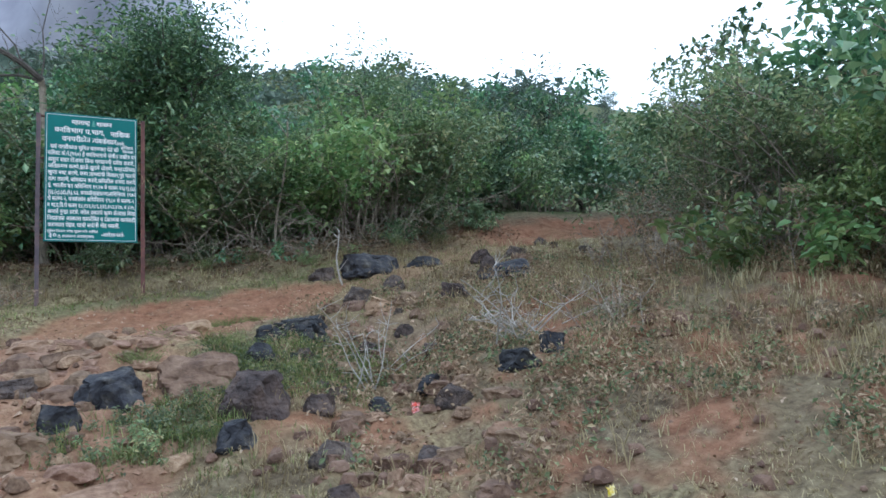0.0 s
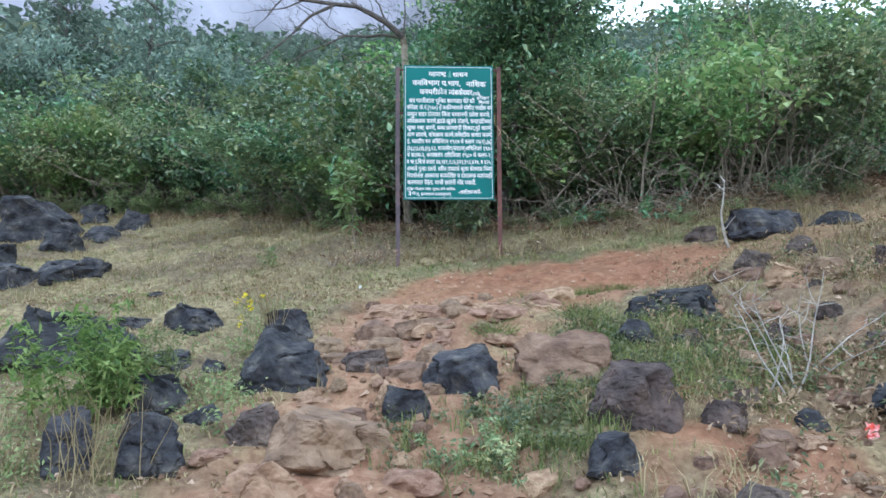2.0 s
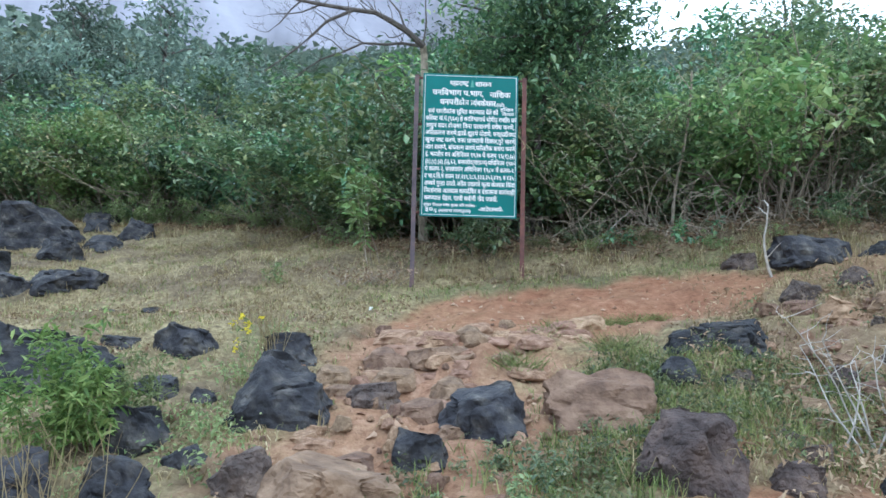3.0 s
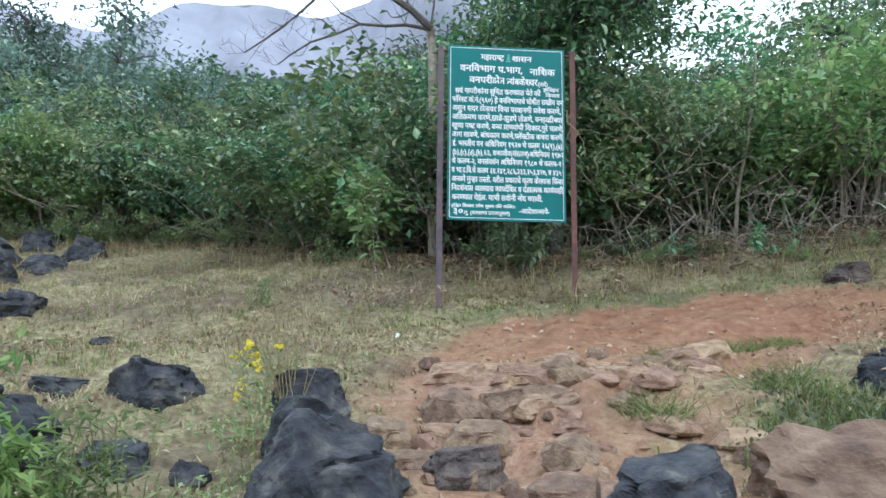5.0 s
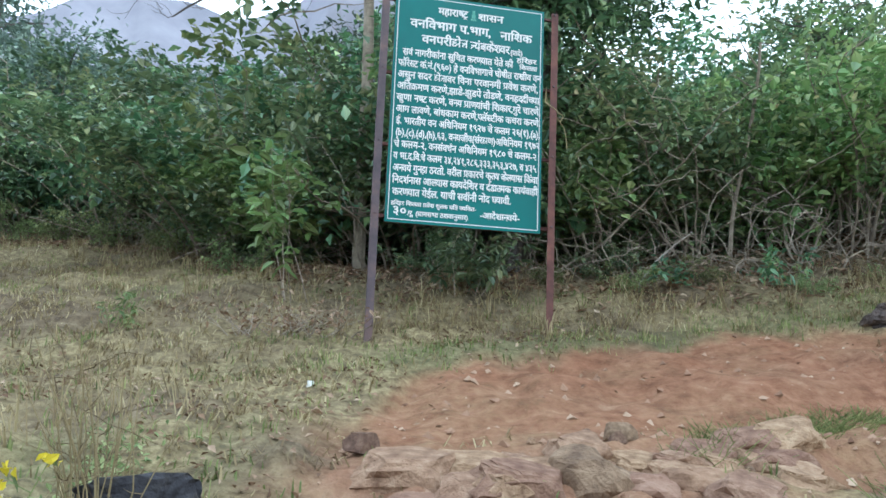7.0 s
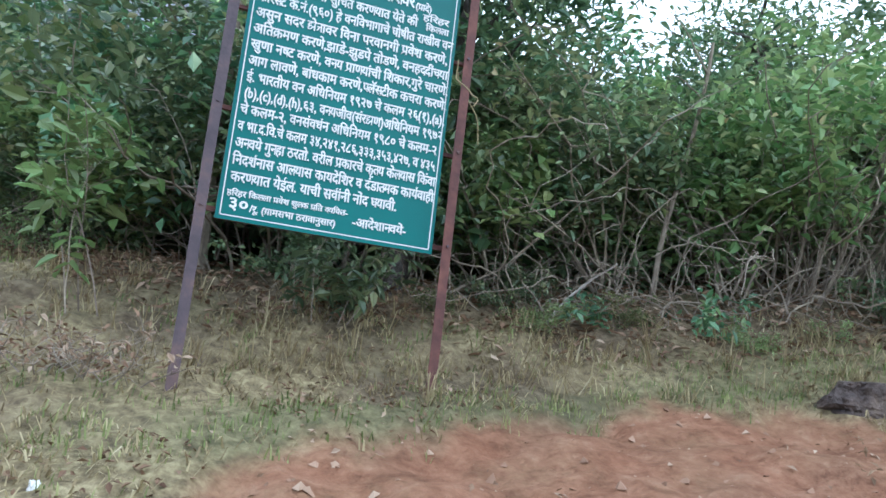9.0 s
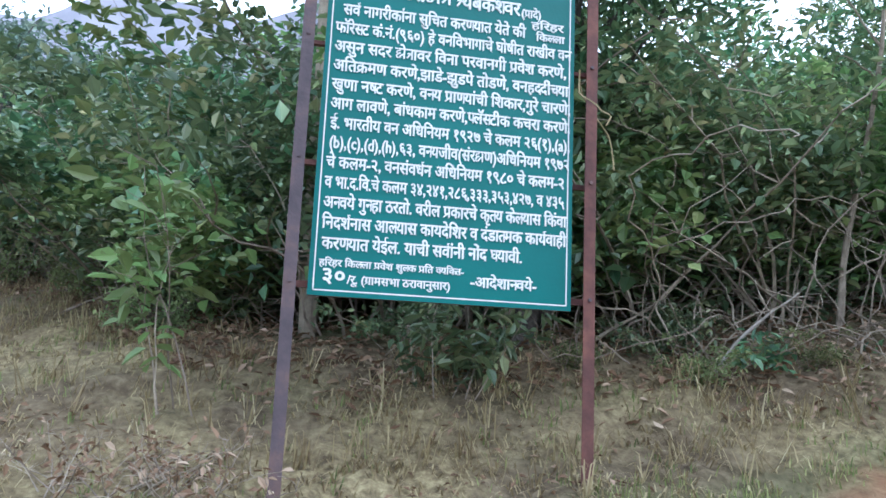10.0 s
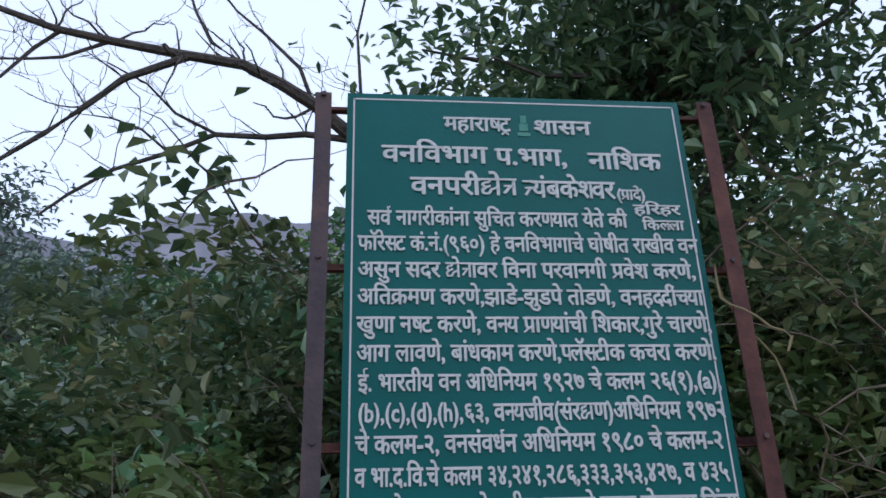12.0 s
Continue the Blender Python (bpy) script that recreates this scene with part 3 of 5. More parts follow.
def written(text):
    """Lays a line of script out at size 1: vowel signs before their letters, half forms, the r above and below."""
    V, F, x = [], [], 0.0

    def put(v, f, dx, dz=0.0):
        if len(v):
            b = sum(len(q) for q in V)
            V.append(v + np.array([dx, dz, 0.0006 * (len(V) % 3)]))
            F.extend(tuple(i + b for i in q) for q in f)
            # a second pass of the brush
            V.append(v + np.array([dx + 0.028, dz - 0.010, 0.0018 + 0.0006 * (len(V) % 3)]))
            F.extend(tuple(i + b + len(v) for i in q) for q in f)

    def stroke(x0, z0, x1, z1, w=0.055):
        d = np.array([x1 - x0, z1 - z0])
        n = np.array([-d[1], d[0]]) / np.hypot(*d) * w / 2
        q = np.array([[x0 - n[0], z0 - n[1], 0], [x1 - n[0], z1 - n[1], 0], [x1 + n[0], z1 + n[1], 0], [x0 + n[0], z0 + n[1], 0]])
        put(q, [(0, 1, 2, 3)], 0)

    i, n = 0, len(text)
    while i < n:
        # one cluster: consonants joined by the virama, then signs
        j = i
        while j + 2 < n and text[j + 1] == VIRAMA and text[j + 2] != " ":
            j += 2
        cons = [text[k] for k in range(i, j + 1, 2)]
        joined = []
        for pair in JOINED:
            if tuple(cons[:2]) == pair:
                joined, cons = [pair], cons[2:]
        k = j + 1
        signs = []
        while k < n and ("\u0900" <= text[k] <= "\u0903" or "\u093e" <= text[k] <= "\u094d"):
            signs.append(text[k])
            k += 1
        if PRE in signs:
            v, f, a = glyph_mesh(PRE)
            put(v, f, x)
            x += 0.27
            signs.remove(PRE)
        reph = len(cons) > 1 and cons[0] == "र"
        if reph:
            cons = cons[1:]
        below = len(cons) > 1 and cons[-1] == "र"
        if below:
            cons = cons[:-1]
        for pair in joined:
            top = float(glyph_mesh("न")[0][:, 1].max())
            last = len(cons) == 0
            wide = 0.74 if pair[0] == "क" else 0.50
            for line in JOINED[pair]:
                for (xa, za), (xb, zb) in zip(line[:-1], line[1:]):
                    stroke(x + xa * wide, za * top, x + xb * wide, zb * top, 0.075)
            stroke(x - 0.02, top - 0.035, x + wide, top - 0.035, 0.07)
            if last:
                stroke(x + 0.82 * wide, 0, x + 0.82 * wide, top - 0.035, 0.08)
            x += wide if last else 0.72 * wide
        for c in cons[:-1]:
            v, f, a = glyph_mesh(c)
            if c in HALF:
                cut = a - 0.115
                v, f = clip_right(v, f, cut)
                put(v, f, x)
                x += cut
            else:
                put(v, f, x)
                x += a * 0.82
        v, f, a = glyph_mesh(cons[-1]) if cons else (np.zeros((0, 3)), [], 0.0)
        put(v, f, x)
        if below:
            if cons[-1] in "टठडढ":
                stroke(x + a * 0.2, -0.16, x + a * 0.5, -0.03)
                stroke(x + a * 0.5, -0.03, x + a * 0.8, -0.16)
            else:
                stroke(x + a * 0.02, 0.0, x + a * 0.62, 0.24)
        x += a
        if reph:
            stroke(x - 0.10, 0.62, x - 0.19, 0.78)
            stroke(x - 0.19, 0.78, x - 0.04, 0.80)
        for s in signs:
            v, f, a = glyph_mesh(s)
            put(v, f, x)
            x += a
        i = k
    return np.concatenate(V), F, x


def text_line(parent, text, x0, x1, z, size, name="lettering"):
    """One painted line, fitted between x0 and x1 with its foot at z."""
    v, f, adv = written(text)
    v = v.copy()
    v[:, 0] *= (x1 - x0) / adv
    v[:, 1] *= size
    p = np.stack([x0 + v[:, 0], BY - 0.0035 - v[:, 2], z + v[:, 1]], 1)
    me = raw_mesh(name, p, f)
    bm = bmesh.new()
    bm.from_mesh(me)
    r = bmesh.ops.extrude_face_region(bm, geom=list(bm.faces))
    for e in r["geom"]:
        if isinstance(e, bmesh.types.BMVert):
            e.co.y += 0.003
    bm.to_mesh(me)
    bm.free()
    return part(name, me, M_WHITE, parent)


def notice_board():
    root = new("notice_board")
    bm = bmesh.new()
    box(bm, (BX0, BY, BZ0), (BX1, BY + 0.004, BZ1))
    bmesh.ops.subdivide_edges(bm, edges=[e for e in bm.edges if e.calc_length() > 0.5], cuts=10, use_grid_fill=True)
    part("panel", bm, M_BOARD, root, "green painted sheet-metal panel")
    bm = bmesh.new()
    for lo, hi in (((BX0, BZ0), (BX1, BZ0 + 0.03)), ((BX0, BZ1 - 0.03), (BX1, BZ1)), ((BX0, BZ0 + 0.03), (BX0 + 0.03, BZ1 - 0.03)), ((BX1 - 0.03, BZ0 + 0.03), (BX1, BZ1 - 0.03))):
        box(bm, (lo[0], BY + 0.006, lo[1]), (hi[0], BY + 0.032, hi[1]))
    part("back_frame", bm, M_IRON, root, "rusted angle-iron frame behind the panel")
    quads = []
    m = 0.024
    for a, b in (((BX0 + m, BZ0 + m), (BX1 - m, BZ0 + m)), ((BX1 - m, BZ0 + m), (BX1 - m, BZ1 - m)), ((BX1 - m, BZ1 - m), (BX0 + m, BZ1 - m)), ((BX0 + m, BZ1 - m), (BX0 + m, BZ0 + m))):
        flat_strip(quads, a, b, 0.006, BY - 0.002)
    part("border_line", raw_mesh("border_line", [p for q in quads for p in q], [(4 * i, 4 * i + 1, 4 * i + 2, 4 * i + 3) for i in range(4)]), M_WHITE, root, "thin white painted border line")
    part("post", angle_post(0.845, BY - 0.06, 2.45, BZ1 - 0.04, False, -0.005), M_GREYIRON, root, "dull grey iron angle post")
    part("post", angle_post(2.245, BY - 0.06, 2.55, BZ1 - 0.035, True, 0.005), M_IRON, root, "rust-red iron angle post")
    for z in (5.22, 4.62, 4.05, 3.50):
        for xa, xb in ((0.855, BX0 + 0.02), (BX1 - 0.02, 2.24)):
            bm = bmesh.new()
            box(bm, (xa, BY + 0.0345, z - 0.014), (xb, BY + 0.0395, z + 0.014))
            box(bm, (xa + 0.003, BY + 0.0052, z - 0.018), (xb - 0.003, BY + 0.034, z - 0.013))
            box(bm, (xa if xa < 1 else xb - 0.02, BY - 0.05, z - 0.012), (xa + 0.02 if xa < 1 else xb, BY + 0.034, z + 0.012))
            br = part("bracket", bm, M_IRON, root)
            bm = bmesh.new()
            xb0 = 0.872 if xa < 1 else 2.217
            bmesh.ops.create_cone(bm, cap_ends=True, segments=6, radius1=0.009, radius2=0.009, depth=0.010, matrix=Matrix.Translation((xb0, BY - 0.066, z)) @ Matrix.Rotation(radians(90), 4, "X"))
            bolt = part("bolt", bm, M_GREYIRON, br, "hexagonal bolt head")
    # the painted notice, line by line: text, left, right, foot, letter size
    W, H = BX1 - BX0, BZ1 - BZ0

    def row(text, l, r, up, size):
        text_line(root, text, BX0 + l * W, BX0 + r * W, BZ0 + up * H, size)

    row("महाराष्ट्र", 0.28, 0.475, 0.921, 0.085)
    row("शासन", 0.545, 0.715, 0.918, 0.085)
    row("वनविभाग", 0.10, 0.40, 0.850, 0.10)
    row("प.भाग,", 0.425, 0.635, 0.848, 0.10)
    row("नाशिक", 0.70, 0.915, 0.843, 0.10)
    row("वनपरीक्षेत्र", 0.18, 0.48, 0.783, 0.10)
    row("त्र्यंबकेश्वर", 0.50, 0.765, 0.780, 0.10)
    row("(प्रादे)", 0.77, 0.855, 0.778, 0.06)
    row("हरिहर", 0.815, 0.95, 0.748, 0.055)
    row("किल्ला", 0.835, 0.955, 0.716, 0.055)
    body = (
        ("सर्व नागरीकांना सुचित करण्यात येते की", 0.06, 0.79),
        ("फॉरेस्ट कं.नं.(९६०) हे वनविभागाचे घोषीत राखीव वन", 0.035, 0.985),
        ("असुन सदर क्षेत्रावर विना परवानगी प्रवेश करणे,", 0.035, 0.965),
        ("अतिक्रमण करणे,झाडे-झुडपे तोडणे, वनहद्दींच्या", 0.035, 0.975),
        ("खुणा नष्ट करणे, वन्य प्राण्यांची शिकार,गुरे चारणे,", 0.035, 0.985),
        ("आग लावणे, बांधकाम करणे,प्लॅस्टीक कचरा करणे.", 0.035, 0.985),
        ("ई. भारतीय वन अधिनियम १९२७ चे कलम २६(१),(a),", 0.04, 0.985),
        ("(b),(c),(d),(h),६३, वन्यजीव(संरक्षण)अधिनियम १९७२", 0.04, 0.985),
        ("चे कलम-२, वनसंवर्धन अधिनियम १९८० चे कलम-२", 0.035, 0.965),
        ("व भा.द.वि.चे कलम ३४,२४१,२८६,३३३,३५३,४२७, व ४३५", 0.035, 0.965),
        ("अन्वये गुन्हा ठरतो. वरील प्रकारचे कृत्य केल्यास किंवा", 0.035, 0.975),
        ("निदर्शनास आल्यास कायदेशिर व दंडात्मक कार्यवाही", 0.035, 0.975),
        ("करण्यात येईल. याची सर्वांनी नोंद घ्यावी.", 0.04, 0.80),
    )
    for i, (text, l, r) in enumerate(body):
        row(text, l, r, 0.720 - 0.0497 * i - 0.0008 * i, 0.080)
    row("हरिहर किल्ला प्रवेश शुल्क प्रति व्यक्ति-", 0.035, 0.575, 0.072, 0.045)
    row("३०", 0.045, 0.135, 0.033, 0.095)
    row("/रू. (ग्रामसभा ठरावानुसार)", 0.14, 0.525, 0.033, 0.052)
    row("-आदेशान्वये-", 0.60, 0.86, 0.045, 0.070)
    # the faded emblem between the two words of the heading
    bm = bmesh.new()
    for lo, hi in (((0.497, 0.912), (0.535, 0.920)), ((0.503, 0.923), (0.529, 0.940)), ((0.507, 0.941), (0.525, 0.958))):
        box(bm, (BX0 + lo[0] * W, BY - 0.003, BZ0 + lo[1] * H), (BX0 + hi[0] * W, BY - 0.0005, BZ0 + hi[1] * H))
    part("emblem", bm, M_PALEGREEN, root, "faded pale green emblem")
    # loose ends of binding wire on the right post
    rng = random.Random(3)
    for z in (4.62, 4.60):
        v, f = [], []
        tube(v, f, crooked(rng, (2.168, BY - 0.03, z), (0.05, -0.1, -1), 0.55, 9, 0.22), [0.004] * 10, 5)
        part("wire", raw_mesh("wire", v, f), M_STRAW, root, "loose pale binding twine")
    return tagged(root, "green metal notice board with white lettering on two iron posts", "sign")


notice_board()


# ---- rocks ----
LUMPS = np.random.default_rng(9).uniform(-1, 1, (32, 32, 32))


def lumpy(p):
    """Smooth noise through space, from -1 to 1."""
    i = np.floor(p).astype(int)
    u = p - i
    u = u * u * (3 - 2 * u)
    out = np.zeros(len(p))
    for c in itertools.product((0, 1), repeat=3):
        w = np.prod([u[:, k] if c[k] else 1 - u[:, k] for k in range(3)], axis=0)
        out += w * LUMPS[(i[:, 0] + c[0]) % 32, (i[:, 1] + c[1]) % 32, (i[:, 2] + c[2]) % 32]
    return out


@functools.lru_cache(None)
def ball(fine):
    bm = bmesh.new()
    bmesh.ops.create_icosphere(bm, subdivisions=fine, radius=1)
    bm.verts.index_update()
    out = np.array([tuple(v.co) for v in bm.verts]), [tuple(v.index for v in f.verts) for f in bm.faces]
    bm.free()
    return out


def rock_mesh(seed, w, d, h, cuts=8, rough=0.13, fine=3):
    """A block of stone: a blunt block split along a few planes, then weathered."""
    rng = random.Random(seed)
    p, faces = ball(fine)
    p = np.sign(p) * np.abs(p) ** 0.72 * 0.55
    planes = [((0.3 * rng.gauss(0, 1), 0.3 * rng.gauss(0, 1), 1), rng.uniform(0.26, 0.40))]
    for k in range(cuts):
        a = 6.283 * (k + rng.uniform(-0.35, 0.35)) / cuts
        planes.append(((math.cos(a), math.sin(a), rng.uniform(0.0, 0.75)), rng.uniform(0.30, 0.47)))
    off = np.array([rng.uniform(0, 30) for _ in range(3)])
    for n, dist in planes:
        n = np.array(n) / np.linalg.norm(n)
        over = np.clip(p @ n - dist - 0.05 * lumpy(p * 4 + off), 0, None)
        p = p - over[:, None] * n
    swell = sum(lumpy(p * f + off * f) * g for f, g in ((2.6, 0.9), (6, 0.5), (13, 0.32), (27, 0.18)))
    crack = np.clip(0.10 - np.abs(lumpy(p * 3.3 + off * 2)), 0, None)
    p = p * (1 + rough * swell - 1.1 * rough * crack / 0.10)[:, None]
    lo, hi = p.min(0), p.max(0)
    p = (p - lo) / (hi - lo)
    p = np.stack([(p[:, 0] - 0.5) * w, (p[:, 1] - 0.5) * d, (p[:, 2] * 1.35 - 0.35) * h], 1)
    return raw_mesh("rock", p, faces)


COUNT = [0]


def rock(x, y, w, h, material, label, name="boulder", d=None, turn=None, fine=4, cuts=8, tilt=0, category="rock", group=""):
    """One rock, its foot a third sunk into the ground; x, y is the middle of its near foot."""
    COUNT[0] += 1
    rng = random.Random(COUNT[0] * 17)
    d = d or w * rng.uniform(0.7, 0.95)
    ob = part(name, rock_mesh(COUNT[0] * 31 + 5, w, d, 0.82 * h, cuts, fine=fine), material)
    foot = ground_at(x, y)
    y = y + 0.40 * d
    ob.matrix_world = pose(x, y, min(foot + 0.03, ground_at(x, y)) - 0.02, tilt, 0, rng.uniform(-25, 25) if turn is None else turn)
    return tagged(ob, label, category, group)


DARK, GREY, BROWN, TAN = M_BASALT, M_GREYROCK, M_BROWNROCK, M_TANROCK
L_DARK = "angular black basalt boulder half sunk in dry grass"
rock(0.08, 7.30, 0.80, 0.54, DARK, "large pitted black basalt boulder beside the trail", fine=5, d=0.75, cuts=11)
rock(-0.03, 8.02, 0.50, 0.38, DARK, L_DARK)
rock(-0.10, 8.72, 0.46, 0.33, DARK, "flat-topped black basalt block in dry grass")
rock(1.38, 6.98, 0.60, 0.44, DARK, "sharp-edged black rock with a sloping face", turn=20, fine=5)
rock(0.97, 6.77, 0.36, 0.26, DARK, "squat dark rock beside a green clump")
rock(2.10, 7.05, 0.80, 0.48, BROWN, "broad brown slab of rock lying aslant", fine=5, d=0.5)
rock(2.34, 6.09, 0.56, 0.44, GREY, "purple-grey rounded boulder with worn faces", fine=5)
rock(2.05, 5.59, 0.35, 0.25, DARK, "small blackened rock among dry stalks")
rock(0.48, 6.05, 0.84, 0.40, BROWN, "brown boulder split along one edge", fine=5)
rock(0.05, 6.30, 0.32, 0.28, GREY, "dark brown rock leaning on a larger one")
rock(0.22, 5.62, 0.46, 0.30, TAN, "pale tan boulder on the stony trail", fine=5)
rock(-0.48, 6.00, 0.46, 0.42, DARK, L_DARK, fine=5)
rock(-0.95, 6.03, 0.42, 0.44, DARK, L_DARK, fine=5)
rock(-0.79, 7.01, 0.52, 0.32, DARK, L_DARK)
rock(-0.98, 8.75, 0.56, 0.36, DARK, "cracked black boulder with two humps", fine=5)
rock(-0.83, 7.85, 0.28, 0.18, DARK, L_DARK)
rock(-0.55, 7.80, 0.20, 0.14, DARK, L_DARK)
rock(-0.32, 6.66, 0.26, 0.16, DARK, L_DARK)
rock(-1.75, 7.75, 1.15, 0.58, DARK, "long low black rock shelf behind a leafy plant", fine=5)
rock(-1.61, 9.13, 0.40, 0.14, DARK, L_DARK)
rock(-0.92, 8.00, 0.34, 0.14, DARK, L_DARK)
rock(0.64, 7.67, 0.46, 0.24, GREY, "brown weathered rock at the trail's edge")
L_PILE = "black boulder in a tumbled pile at the thicket's edge"
for x, y, w, h in ((-5.75, 15.9, 1.5, 1.0), (-5.7, 18.4, 0.9, 0.5), (-4.3, 16.8, 0.75, 0.5), (-3.75, 12.6, 1.2, 0.42), (-4.4, 12.4, 0.7, 0.45), (-4.85, 14.9, 0.8, 0.45), (-4.6, 15.9, 0.7, 0.4), (-5.2, 17.3, 0.6, 0.4), (-3.4, 12.75, 0.5, 0.35), (-5.3, 13.4, 0.9, 0.4), (-6.3, 14.6, 1.0, 0.5), (-2.6, 11.4, 0.35, 0.12), (-1.9, 10.9, 0.30, 0.10)):
    rock(x, y, w, h, DARK, L_PILE, group="boulder pile")
rock(3.50, 8.35, 0.86, 0.40, DARK, "long flat-topped black rock across the gully bank", fine=5)
rock(3.10, 8.36, 0.40, 0.22, DARK, L_DARK)
rock(2.82, 7.77, 0.40, 0.24, DARK, "dark brown-edged rock above a green hummock")
rock(3.15, 7.71, 0.22, 0.11, DARK, L_DARK)
rock(5.25, 10.45, 0.95, 0.42, DARK, "broad dark rock ledge at the thicket's foot", d=0.55)
rock(6.18, 10.53, 0.70, 0.22, DARK, L_DARK)
rock(6.66, 8.81, 0.95, 0.38, DARK, "dark rock outcrop in the gully side")
rock(4.67, 8.83, 0.46, 0.25, TAN, "rounded tan boulder at the gully's edge")
rock(4.98, 8.65, 0.44, 0.24, BROWN, "rounded brown boulder at the gully's edge")
rock(4.91, 5.73, 0.30, 0.26, DARK, L_DARK)
rock(4.48, 5.60, 0.42, 0.22, DARK, "dark rock under a dead shrub")
rock(3.82, 6.06, 0.30, 0.18, DARK, L_DARK)
rock(3.35, 6.12, 0.22, 0.15, DARK, L_DARK)
rock(2.79, 6.04, 0.32, 0.20, GREY, "reddish brown rock in the gully")
rock(4.72, 11.15, 0.42, 0.26, GREY, "grey-brown rock at the edge of the trail")
L_GULLY = "loose brown stone in the washed-out gully"
for x, y, w, h, m in ((2.85, 5.56, 0.24, 0.16, BROWN), (2.80, 5.15, 0.20, 0.14, TAN), (2.53, 4.96, 0.28, 0.17, GREY), (3.68, 4.61, 0.32, 0.14, TAN), (3.28, 4.89, 0.38, 0.18, GREY), (4.26, 4.92, 0.24, 0.15, BROWN), (2.33, 4.36, 0.22, 0.14, GREY), (2.84, 5.60, 0.22, 0.17, BROWN), (3.1, 6.5, 0.3, 0.14, GREY), (3.5, 7.2, 0.26, 0.14, BROWN), (4.3, 6.9, 0.25, 0.13, GREY)):
    rock(x, y, w, h, m, L_GULLY, "stone", fine=3, group="gully stones")
L_STEP = "flat tan stone bedded in the red trail"
for x, y, w, h in ((0.87, 8.29, 0.32, 0.17), (0.80, 8.88, 0.48, 0.12), (1.32, 8.68, 0.26, 0.12), (1.59, 8.93, 0.33, 0.10), (1.86, 8.96, 0.30, 0.09), (1.29, 8.42, 0.22, 0.09), (0.94, 9.40, 0.2, 0.06), (1.54, 7.95, 0.34, 0.11), (0.52, 8.27, 0.2, 0.1), (1.30, 9.11, 0.24, 0.07), (2.64, 8.74, 0.28, 0.11), (2.07, 7.98, 0.34, 0.11), (0.65, 8.03, 0.15, 0.06)):
    rock(x, y, w, h, TAN, L_STEP, "trail_stone", fine=3, group="trail stones")


def bedded_stones():
    """Flat stones bedded in the lower trail, and broken blocks along the gully."""
    rng = random.Random(33)
    shapes = {}
    for key, m, flat in (("tan", TAN, 0.24), ("brown", BROWN, 0.36), ("grey", GREY, 0.5), ("dark", DARK, 0.55)):
        shapes[key] = [rock_mesh(700 + 13 * k + len(key), 1, 0.78, flat, 8, fine=3) for k in range(4)]
        for me in shapes[key]:
            me.materials.append(m)

    def lay(key, x, y, s, label, group):
        ob = new("trail_stone" if group == "trail stones" else "stone", rng.choice(shapes[key]))
        ob.matrix_world = pose(x, y, ground_at(x, y) - 0.05 * s, 11 + rng.uniform(-5, 5), rng.uniform(-5, 5), rng.uniform(-60, 60)) @ Matrix.Diagonal((s, s * rng.uniform(0.8, 1.1), s, 1))
        tagged(ob, label, "stone", group)

    for k in range(64):
        y = rng.uniform(4.6, 9.35)
        x = 0.75 + 0.16 * (y - 6.0) + rng.gauss(0, 0.48)
        lay(rng.choice(("tan", "tan", "tan", "brown")), x, y, rng.uniform(0.15, 0.42), "flat tan stone bedded in the red trail", "trail stones")
    for k in range(26):
        x = rng.uniform(0.6, 2.5)
        lay("tan", x, 9.12 + 0.08 * x + rng.gauss(0, 0.13), rng.uniform(0.20, 0.46), "flat tan stone bedded in the red trail", "trail stones")
    for k in range(56):
        y = rng.uniform(3.8, 9.6)
        x = 3.1 + 0.33 * (y - 5) + rng.gauss(0, 0.5)
        lay(rng.choice(("brown", "brown", "grey", "tan", "brown")), x, y, rng.uniform(0.12, 0.34), "broken block of stone in the washed-out gully", "gully stones")
    for k in range(16):
        x = rng.uniform(4.3, 8.8)
        lay(rng.choice(("grey", "grey", "brown")), x, 9.2 + 0.22 * (x - 4.3) + rng.gauss(0, 0.35), rng.uniform(0.16, 0.42), "dark broken ledge stone below the thicket", "gully stones")


bedded_stones()


